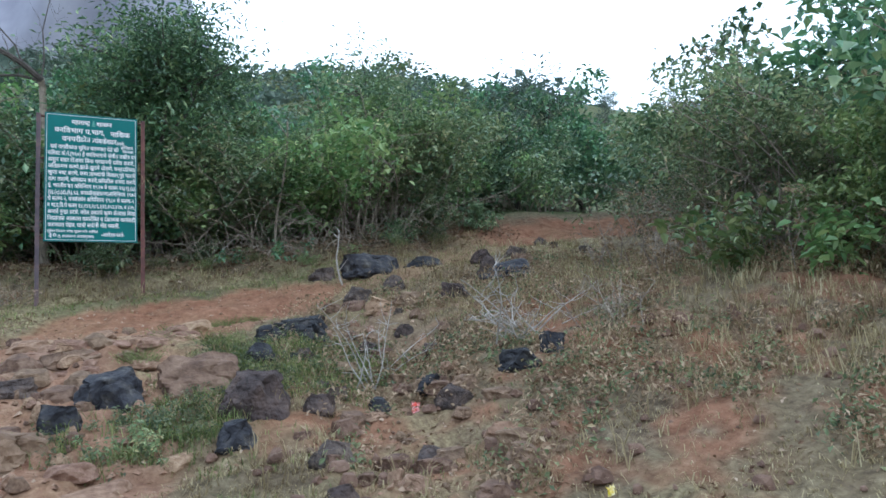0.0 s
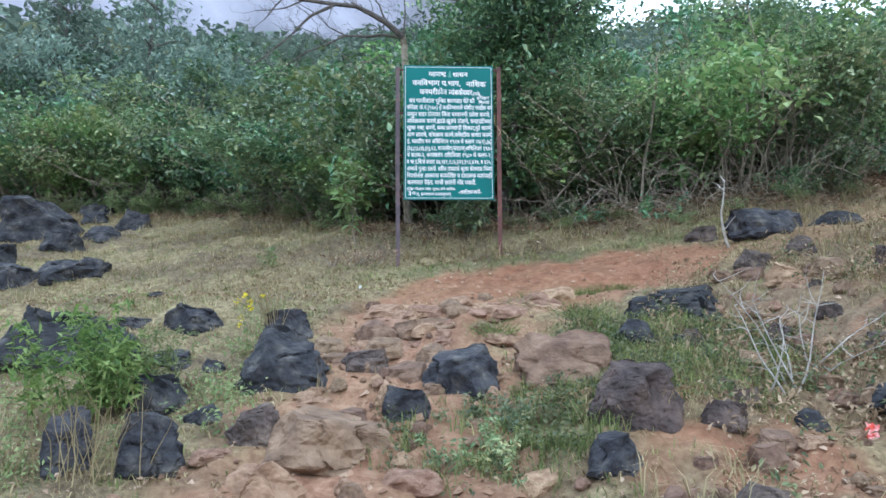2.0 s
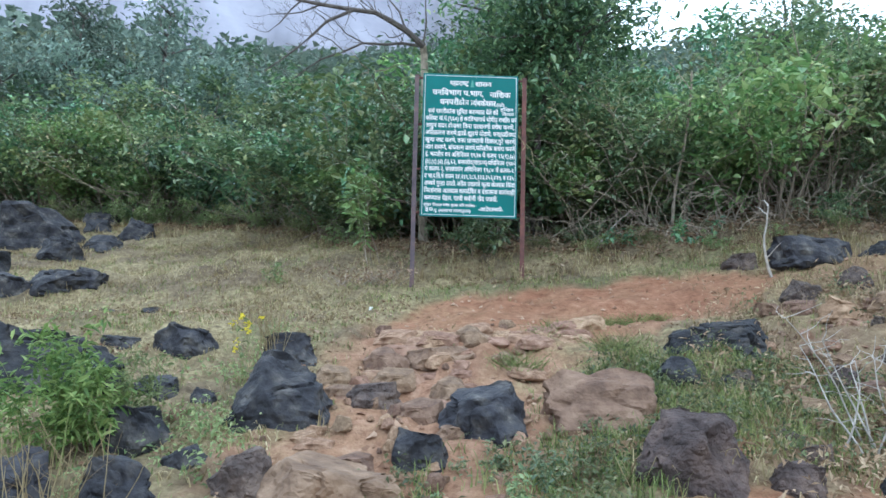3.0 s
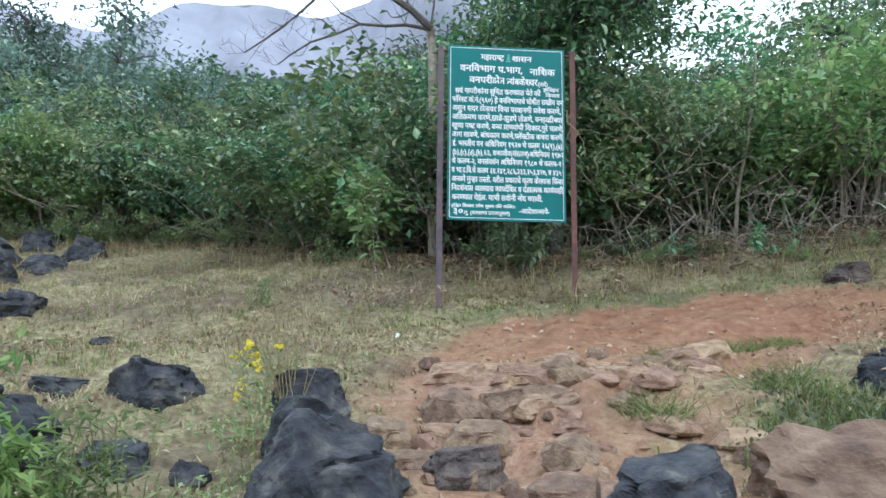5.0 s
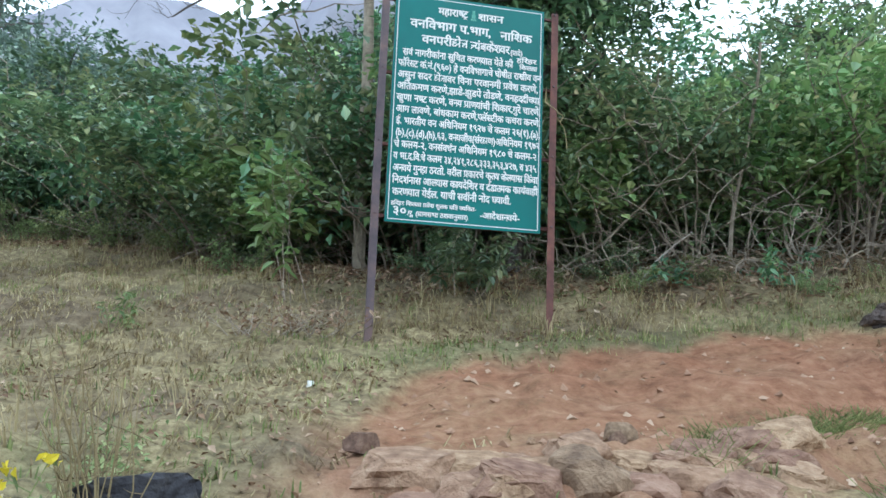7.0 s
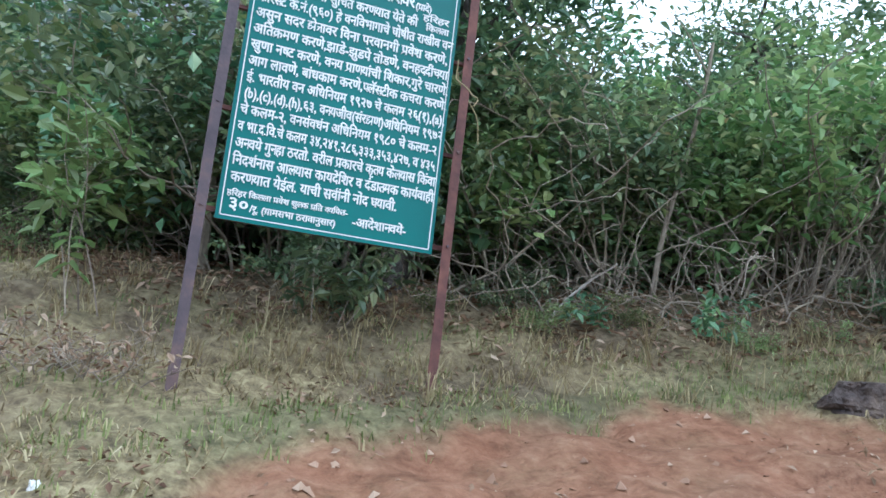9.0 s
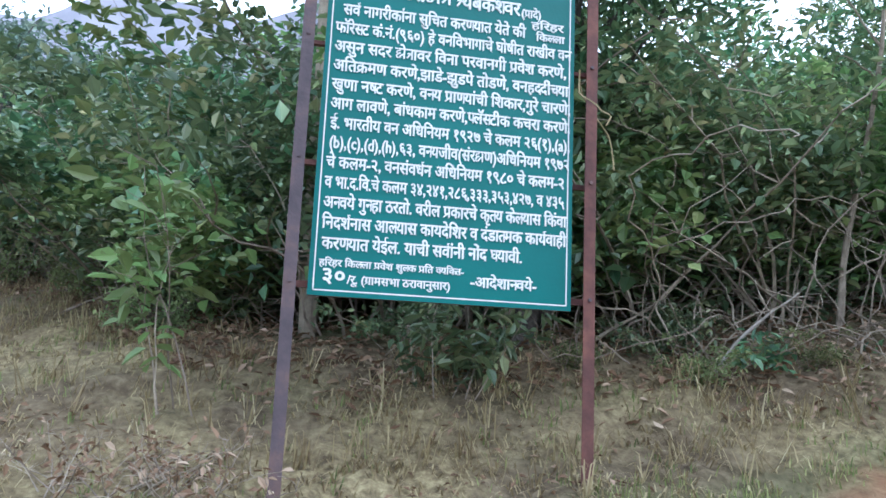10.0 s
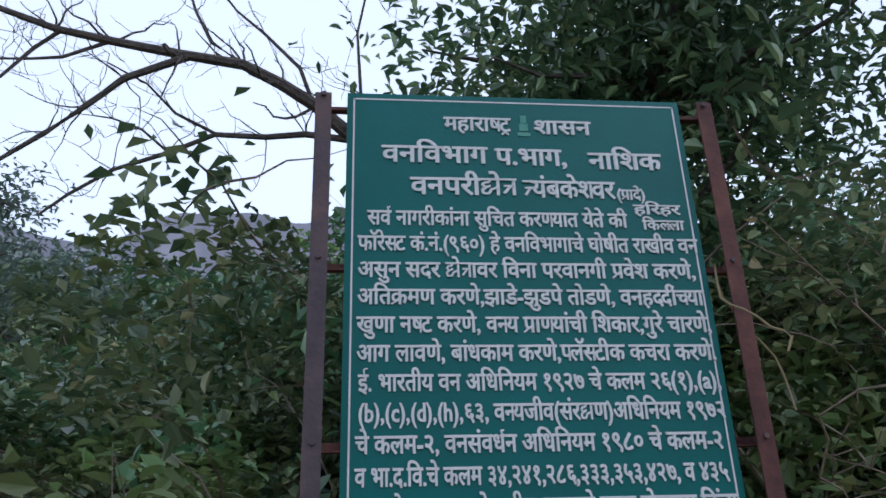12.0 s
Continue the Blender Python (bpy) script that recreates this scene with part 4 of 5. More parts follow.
def scattered_stones():
    """Loose stones along the trail and the gully, drawn from a few shapes."""
    rng = random.Random(21)
    shapes = [rock_mesh(900 + k, 1, 0.8, 0.55, 7, fine=2) for k in range(8)]
    for k, me in enumerate(shapes):
        me.materials.append((TAN, BROWN, TAN, BROWN)[k % 4])
    made = 0
    while made < 210:
        y = rng.uniform(2.6, 9.7)
        if rng.random() < 0.62:
            x = 0.75 + 0.16 * (y - 6.0) + rng.gauss(0, 0.55)
        else:
            x = 3.1 + 0.33 * (y - 5) + rng.gauss(0, 0.55)
        s = 0.04 + 0.13 * rng.random() ** 2.5
        ob = new("stone", rng.choice(shapes))
        ob.matrix_world = pose(x, y, ground_at(x, y) + 0.04 * s, rng.uniform(-10, 10), rng.uniform(-10, 10), rng.uniform(0, 360)) @ Matrix.Diagonal((s, s, s * rng.uniform(0.7, 1.1), 1))
        tagged(ob, "small loose stone on bare earth", "stone", "loose stones")
        made += 1
    # broken rubble over the red bank beside the gully
    v, f = [], []
    for k in range(170):
        x, y = rng.uniform(1.8, 6.5), rng.uniform(2.0, 5.8)
        s = 0.035 + 0.13 * rng.random() ** 2.2
        me = rng.choice(shapes)
        m = pose(x, y, ground_at(x, y) + 0.04 * s, rng.uniform(-10, 10), rng.uniform(-10, 10), rng.uniform(0, 360)) @ Matrix.Diagonal((s, s, s * rng.uniform(0.7, 1.1), 1))
        f += [tuple(i + len(v) for i in q.vertices) for q in me.polygons]
        v += [tuple(m @ p.co) for p in me.vertices]
    tagged(part("rubble", raw_mesh("rubble", v, f), BROWN), "broken brown rubble over a red earth bank", "rubble", kind="stuff")


scattered_stones()


# ---- the thicket ----
def thicket():
    rng, nrng = RNG, NRNG
    B_DARK, B_MID, B_OLIVE, B_LOW, B_LIME = range(5)
    kinds = [
        bush(rng, nrng, 2.7, 1.6, 12, 4300, 0.125, M_LEAF_DARK, label="dense dark green thicket shrub with glossy leaves"),
        bush(rng, nrng, 2.6, 1.6, 13, 4600, 0.105, M_LEAF_MID, label="dense leafy green thicket shrub with tangled stems"),
        bush(rng, nrng, 2.8, 1.5, 20, 3300, 0.085, M_LEAF_OLIVE, bare=0.38, label="olive green shrub with many bare twining stems"),
        bush(rng, nrng, 1.3, 1.0, 9, 1300, 0.105, M_LEAF_MID, bare=0.08, label="low leafy green shrub at the thicket's foot"),
        bush(rng, nrng, 2.5, 1.6, 11, 3600, 0.115, M_LEAF_LIME, bare=0.2, label="yellow-green leafy shrub in the thicket"),
    ]
    back = [
        bush(rng, nrng, 3.0, 1.9, 9, 2900, 0.16, M_LEAF_DARK, fine=False, spread=0.15, label="dark green shrub deep in the thicket"),
        bush(rng, nrng, 2.9, 1.9, 9, 2900, 0.15, M_LEAF_MID, fine=False, spread=0.15, label="green shrub deep in the thicket"),
        bush(rng, nrng, 2.9, 1.8, 9, 2700, 0.15, M_LEAF_LIME, fine=False, spread=0.15, label="yellow-green shrub deep in the thicket"),
        bush(rng, nrng, 3.1, 1.8, 9, 2700, 0.14, M_LEAF_OLIVE, fine=False, spread=0.15, label="olive shrub deep in the thicket"),
    ]
    pale = bush(rng, nrng, 1.0, 1.0, 12, 1500, 0.06, M_LEAF_PALE, bare=0.05, spread=0.07, label="pale yellow-green weedy shrub at the thicket's foot")
    used = set()

    def plant(ob, x, y, s=1.0, sz=1.0):
        m = pose(x, y, ground_at(x, y) - 0.05, rng.uniform(-5, 5), rng.uniform(-5, 5), rng.uniform(0, 360))
        sc = (s * rng.uniform(0.9, 1.1), s * rng.uniform(0.9, 1.1), s * sz)
        if ob not in used:
            used.add(ob)
            ob.matrix_world = m
            ob.scale = sc
        else:
            c = copy_thing(ob, m)
            c.scale = sc

    def foot(x):
        """The thicket's front edge."""
        return float(thicket_edge(x)) + 0.55

    # first row, at the thicket's foot
    x = -9.0
    while x < 8.6:
        k = rng.choice((B_MID, B_OLIVE, B_OLIVE, B_DARK, B_LIME, B_LIME)) if x < -0.5 else rng.choice((B_DARK, B_MID, B_LIME, B_LIME)) if x < 2.4 else rng.choice((B_LIME, B_MID, B_OLIVE, B_OLIVE))
        behind = 0.5 if 0.4 < x < 3.0 else 0.0
        high = rng.uniform(0.76, 0.92) if x < -0.6 else rng.uniform(0.60, 0.70) if x < 0.9 else rng.uniform(0.85, 1.0) if x < 3.2 else rng.uniform(0.85, 1.05)
        plant(kinds[k], x, foot(x) + behind + rng.uniform(0.1, 0.6), rng.uniform(0.95, 1.15), high)
        if rng.random() < 0.6:
            plant(kinds[B_LOW], x + 0.4, foot(x) - rng.uniform(0.0, 0.3), rng.uniform(0.4, 0.7))
        x += rng.uniform(0.7, 1.0)
    x = -7.5
    while x < 0.0:
        plant(pale, x, foot(x) - rng.uniform(0.1, 0.5), rng.uniform(0.45, 0.95))
        x += rng.uniform(0.4, 0.8)
    for x in (2.6, 3.3, 4.0, 4.8, 5.6, 6.4, 7.2):
        plant(pale, x, foot(x) - rng.uniform(0.4, 0.7), rng.uniform(0.3, 0.5))
    # the rows behind; they are lower where the sky shows through between the board's tree and the next
    for gap, lo, hi, s in ((1.3, -10, 9, 1.0), (2.4, -12, 10, 1.05), (4.2, -14, 12, 1.15), (6.8, -18, 16, 1.3), (10, -20, 20, 1.4)):
        x = lo
        while x < hi:
            y = foot(x) + gap + rng.uniform(-0.5, 0.5)
            toward = 0.3 + (x - 0.3) * 10.0 / max(y - 4.8, 1)
            open_sky = 3.4 < toward < 5.6
            tall = 0.80 if toward < 0.9 else (0.62 if gap < 4 else 0.42) if open_sky else 1.05 if x < 5 else 0.85
            plant(rng.choice((back[0], back[0], back[1], back[1], back[2], back[3])), x, y, s * rng.uniform(0.85, 1.12), tall)
            x += rng.uniform(1.15, 1.6) * s
    # the bank on the far side of the gully
    for x, y, s, k in ((9.6, 5.9, 0.95, 2), (10.2, 7.1, 1.1, 2), (10.0, 4.6, 1.1, 2), (11.2, 8.6, 1.1, 1), (11.4, 5.9, 1.3, 0), (12.6, 9.9, 1.2, 1), (8.9, 7.4, 0.5, 2), (8.6, 5.4, 0.5, 4), (10.3, 8.7, 0.7, 3), (8.9, 3.6, 1.0, 4), (9.7, 8.0, 0.9, 2), (8.7, 4.7, 0.8, 4), (11.7, 9.9, 0.8, 3)):
        plant(kinds[k], x, y, s)
    for x, y, s, k in ((12.5, 7.5, 1.5, 0), (10.3, 3.4, 1.4, 0), (13.5, 10.6, 1.3, 0), (11.5, 15.2, 0.9, 1), (13.2, 16.4, 1.0, 0), (15.6, 15.0, 1.1, 2), (15, 18, 1.2, 0), (17.5, 14.8, 1.2, 1), (17.5, 18.5, 1.3, 1), (19, 16, 1.3, 0), (12.3, 5.2, 1.5, 1), (14.5, 8.5, 1.5, 0)):
        plant(back[k], x, y, s)


def tree(rng, nrng, tall, leaves, leaf, material, wide=0.34, label="", fine=False, lumps=16, low=3):
    """A tree: trunk and limbs in one part, and a crown of lumps of leaves with gaps."""
    root = new("tree")
    v, f, ends = [], [], []
    trunk = crooked(rng, (0, 0, -0.3), (rng.gauss(0, 0.06), rng.gauss(0, 0.06), 1), tall * 0.85, 9, 0.08)
    r = 0.022 * tall
    tube(v, f, trunk, [r * (1 - 0.095 * i) for i in range(10)], 7)
    for i in range(lumps):
        k = rng.randint(low, 9)
        a = rng.uniform(0, 2 * math.pi)
        limb = crooked(rng, trunk[k], (math.cos(a), math.sin(a), rng.uniform(0.1, 0.9)), tall * wide * rng.uniform(0.6, 1.25) * (1.15 - 0.05 * k), 5, 0.2)
        tube(v, f, limb, [r * 0.42 * (1 - 0.17 * j) for j in range(6)], 4)
        ends += [(p, tall * 0.075 * rng.uniform(0.7, 1.3)) for p in limb[2:]]
    ends.append((trunk[-1], tall * 0.08))
    part("trunk", raw_mesh("trunk", v, f), M_BARK, root)
    c = np.array([tuple(p) for p, _ in ends])
    s = np.array([q for _, q in ends])
    i = nrng.integers(0, len(c), leaves)
    pts = c[i] + nrng.normal(0, 1, (leaves, 3)) * s[i][:, None] * np.array([1, 1, 0.75])
    part("crown", leaves_mesh("crown", pts, nrng, leaf, fine=fine), material, root)
    return tagged(root, label, "tree")


def woods():
    rng, nrng = random.Random(11), np.random.default_rng(11)
    # the leafy tree right behind the board
    big = tree(rng, nrng, 5.0, 8500, 0.13, M_LEAF_MID, wide=0.36, label="dark leafy tree rising behind the notice board", fine=True, lumps=30)
    big.matrix_world = pose(2.75, 14.2, ground_at(2.75, 14.2), 0, 0, 40)
    big.scale = (0.95, 0.95, 0.92)
    big2 = copy_thing(big, pose(2.7, 15.9, ground_at(2.7, 15.9), 0, 0, 170))
    copy_thing(big, pose(7.2, 14.9, ground_at(7.2, 14.9), 0, 0, 260)).scale = (0.75, 0.75, 0.8)
    high = tree(rng, nrng, 5.4, 9000, 0.13, M_LEAF_DARK, wide=0.40, label="tall dark tree with a high spreading crown", fine=True, lumps=26, low=8)
    high.matrix_world = pose(2.45, 13.6, ground_at(2.45, 13.6), 0, 0, 15)
    high.scale = (0.78, 0.78, 0.8)
    kinds = [tree(rng, nrng, 5.0, 2600, 0.21, M_LEAF_FAR_HAZE, label="hillside tree with a rounded leafy crown") for _ in range(3)]
    kinds.append(tree(rng, nrng, 6.5, 2300, 0.22, M_LEAF_FAR_HAZE, wide=0.22, label="tall dark hillside tree"))
    first = set()
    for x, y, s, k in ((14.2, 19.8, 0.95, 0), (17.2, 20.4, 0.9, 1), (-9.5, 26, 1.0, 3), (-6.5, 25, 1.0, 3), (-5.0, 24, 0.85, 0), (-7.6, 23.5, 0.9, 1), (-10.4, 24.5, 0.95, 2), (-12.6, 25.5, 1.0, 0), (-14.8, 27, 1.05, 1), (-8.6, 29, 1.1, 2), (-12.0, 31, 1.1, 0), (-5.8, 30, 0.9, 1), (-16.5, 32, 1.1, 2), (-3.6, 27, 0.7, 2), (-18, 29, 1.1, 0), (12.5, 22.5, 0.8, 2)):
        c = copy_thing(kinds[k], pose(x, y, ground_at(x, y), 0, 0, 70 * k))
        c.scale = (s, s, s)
    for n in range(68):
        y = 24 + 75 * rng.random() ** 1.5
        x = rng.uniform(-0.75, 0.95) * (y + 8)
        if x > 9 and y < 24:
            continue
        k = rng.choice((0, 1, 2, 0, 1, 2, 3))
        m = pose(x, y, ground_at(x, y), 0, 0, rng.uniform(0, 360))
        s = rng.uniform(0.6, 1.0)
        if k not in first:
            first.add(k)
            kinds[k].matrix_world = m
            kinds[k].scale = (s, s, s)
        else:
            c = copy_thing(kinds[k], m)
            c.scale = (s, s, s)
    # woods too far to count
    n = 45000
    y = 90 + 240 * nrng.random(n)
    x = (nrng.random(n) * 1.9 - 0.95) * (y + 20)
    z = height(x, y) + nrng.random(n) * 4.5 * (0.4 + 0.6 * np.abs(np.sin(x * 0.31) * np.cos(y * 0.23)))
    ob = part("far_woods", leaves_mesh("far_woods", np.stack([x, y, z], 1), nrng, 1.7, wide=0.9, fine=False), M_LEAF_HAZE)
    tagged(ob, "green woods covering the far hillside, greyed by painted haze", "woods", kind="stuff")


def bare_tree():
    """A leafless tree behind the board, its long limb reaching out over the thicket."""
    rng = random.Random(4)
    root = new("bare_tree")
    x, y = 1.01, 14.4
    v, f = [], []
    trunk = [(x + 0.02, y, ground_at(x, y) - 0.2), (x, y, 3.9), (x - 0.02, y, 4.65), (x - 0.01, y, 5.4), (x - 0.03, y, 6.1), (x - 0.05, y - 0.03, 6.45), (0.93, 14.3, 6.6)]
    tube(v, f, trunk, [0.075, 0.07, 0.066, 0.064, 0.06, 0.056, 0.054], 9)
    part("trunk", raw_mesh("trunk", v, f), M_TWIG, root, "pale grey slender trunk")
    limbs = (
        ([(0.95, 14.3, 6.55), (0.67, 14.2, 6.76), (0.44, 14.1, 6.86), (0.18, 14.04, 6.97), (-0.21, 13.95, 6.97), (-0.63, 13.86, 6.99), (-0.96, 13.78, 7.01), (-1.28, 13.7, 7.09), (-1.67, 13.6, 7.23)], 0.050),
        ([(-0.17, 13.95, 6.95), (-0.55, 13.94, 6.76), (-0.76, 13.93, 6.53), (-0.96, 13.92, 6.33), (-1.19, 13.91, 6.13), (-1.44, 13.9, 5.93)], 0.026),
        ([(0.93, 14.3, 6.55), (0.6, 14.3, 6.59), (0.33, 14.3, 6.56), (-0.02, 14.3, 6.57), (-0.31, 14.3, 6.42), (-0.66, 14.3, 6.28), (-0.92, 14.3, 6.09), (-1.07, 14.3, 5.95)], 0.024),
        ([(0.19, 14.02, 6.96), (-0.05, 14.07, 7.17), (-0.2, 14.13, 7.49), (-0.31, 14.2, 7.85)], 0.016),
        ([(0.66, 14.2, 6.75), (0.55, 14.18, 7.06), (0.28, 14.25, 7.4), (0.05, 14.32, 7.66), (-0.15, 14.4, 7.99)], 0.014),
        ([(-0.64, 13.86, 6.99), (-0.93, 13.87, 6.86), (-1.11, 13.83, 6.81), (-1.4, 13.8, 6.78)], 0.012),
        ([(-0.93, 13.79, 7.01), (-1.08, 13.8, 6.87), (-1.24, 13.8, 6.65), (-1.41, 13.8, 6.5)], 0.014),
        ([(-0.31, 14.3, 6.42), (-0.51, 14.3, 6.6), (-0.71, 14.3, 6.68), (-0.84, 14.3, 6.7)], 0.008),
        ([(0.0, 14.3, 6.57), (-0.27, 14.2, 6.67), (-0.48, 14.2, 6.9), (-0.77, 14.2, 7.07)], 0.010),
        ([(0.93, 14.32, 6.5), (0.98, 14.25, 6.9), (0.95, 14.2, 7.4), (1.05, 14.1, 7.9)], 0.014),
    )
    for pts, r in limbs:
        v, f = [], []
        n = len(pts)
        tube(v, f, pts, [r * (1 - 0.75 * i / (n - 1)) + 0.003 for i in range(n)], 7)
        for i in range(1, n):
            for q in range(3):
                up = rng.choice((1, 1, -0.6))
                w = Vector((rng.uniform(-1.2, 0.4), rng.uniform(-0.5, 0.5), up * rng.uniform(0.3, 1.0)))
                tw = crooked(rng, pts[i], w, rng.uniform(0.25, 0.6), 6, 0.28, -0.08)
                r2 = max(0.0035, 0.3 * r * (1 - 0.6 * i / n))
                tube(v, f, tw, [r2 * (1 - 0.12 * j) for j in range(7)], 4)
                for s in range(2):
                    k = rng.randint(2, 5)
                    w3 = Vector((rng.uniform(-1, 0.5), rng.uniform(-0.5, 0.5), rng.uniform(-0.2, 1)))
                    tube(v, f, crooked(rng, tw[k], w3, rng.uniform(0.08, 0.22), 4, 0.3, -0.1), [0.003, 0.0027, 0.0024, 0.002, 0.0015], 3)
        # limbs darker than the trunk: their backlit shade is put into the bark colour
        part("limb", raw_mesh("limb", v, f), M_BARK, root)
    return tagged(root, "leafless grey tree with a long bare limb over the thicket", "tree")


def vines():
    """Bare climbing stems tangled over the thicket's front, and the pale trunks among them."""
    rng = random.Random(19)
    for n in range(15):
        root = new("vine_tangle")
        x = 2.7 + 0.30 * n + rng.uniform(-0.15, 0.15)
        y = float(thicket_edge(x)) + rng.uniform(0.1, 0.5)
        root.location = (x, y, ground_at(x, y) - 0.05)
        for k in range(6):
            v, f = [], []
            r = rng.uniform(0.003, 0.008)
            way = Vector((rng.gauss(0, 0.7), rng.gauss(0, 0.25), rng.uniform(0.6, 1.3)))
            pts = crooked(rng, (rng.gauss(0, 0.2), rng.gauss(0, 0.1), 0), way, rng.uniform(1.4, 3.2), 20, 0.36, 0.03)
            pts = [p for p in pts if p.z > -0.05]
            if len(pts) < 3:
                continue
            tube(v, f, pts, [r * (1 - 0.5 * i / len(pts)) for i in range(len(pts))], 5)
            part("vine", raw_mesh("vine", v, f), M_TWIG, root)
        tagged(root, "tangle of bare pale climbing stems against dark leaves", "vine", "climbing stems")
    for x, y, top, lean, r, label in ((4.5, 13.1, 2.3, 0.10, 0.026, "pale slender leaning dead sapling in the thicket"), (3.3, 12.75, 0.85, 0.7, 0.013, "pale forked dead branch stuck in leaf litter")):
        root = new("dead_sapling")
        root.location = (x, y, ground_at(x, y) - 0.1)
        v, f = [], []
        pts = crooked(rng, (0, 0, 0), (lean, 0, 1), top, 9, 0.09)
        tube(v, f, pts, [r * (1 - 0.05 * i) for i in range(10)], 7)
        part("trunk", raw_mesh("trunk", v, f), M_TWIG if r > 0.02 else M_DEADTWIG, root)
        for k in (5, 7, 8):
            v, f = [], []
            tube(v, f, crooked(rng, pts[k], (rng.choice((-1, 1)), rng.uniform(-0.5, 0.2), 0.7), top * rng.uniform(0.15, 0.3), 6, 0.2), [r * 0.4 * (1 - 0.12 * i) for i in range(7)], 5)
            part("branch", raw_mesh("branch", v, f), M_TWIG, root)
        tagged(root, label, "dead wood")


thicket()
woods()
bare_tree()
vines()


# ---- grass, litter and small plants ----
def blades(name, pts, nrng, tall, wide, material, label, lean=0.5):
    n = len(pts)
    az = nrng.uniform(0, 2 * np.pi, n)
    ln = np.abs(nrng.normal(lean, 0.35, n))
    h = (tall * nrng.uniform(0.35, 1.25, n))[:, None]
    d = np.stack([np.cos(az), np.sin(az), np.zeros(n)], 1)
    s = np.stack([-np.sin(az), np.cos(az), np.zeros(n)], 1) * (wide * nrng.uniform(0.6, 1.4, n))[:, None]
    up = np.array([0, 0, 1.0])
    a, b = pts - s, pts + s
    m = pts + up * h * 0.55 + d * h * 0.25 * ln[:, None]
    t = pts + up * h * np.maximum(0.2, 1 - 0.33 * ln[:, None]) + d * h * 0.75 * ln[:, None]
    v = np.stack([a, b, m + s * 0.7, m - s * 0.7, t], 1).reshape(-1, 3)
    i = np.arange(n) * 5
    me = raw_mesh(name, v, [(k, k + 1, k + 2, k + 3) for k in i.tolist()] + [(k + 3, k + 2, k + 4) for k in i.tolist()])
    return tagged(part(name, me, material), label, "grass", kind="stuff")


def spread(nrng, n, lo, hi, keep):
    """Random places on the ground, thinned by keep(x, y)."""
    x, y = nrng.uniform(lo[0], hi[0], n), nrng.uniform(lo[1], hi[1], n)
    ok = nrng.random(n) < np.clip(keep(x, y), 0, 1)
    x, y = x[ok], y[ok]
    return np.stack([x, y, height(x, y) - 0.005], 1)


def tufted(nrng, p, per, r):
    q = np.repeat(p, per, 0)
    q[:, :2] += nrng.normal(0, r, (len(q), 2))
    q[:, 2] = height(q[:, 0], q[:, 1]) - 0.005
    return q


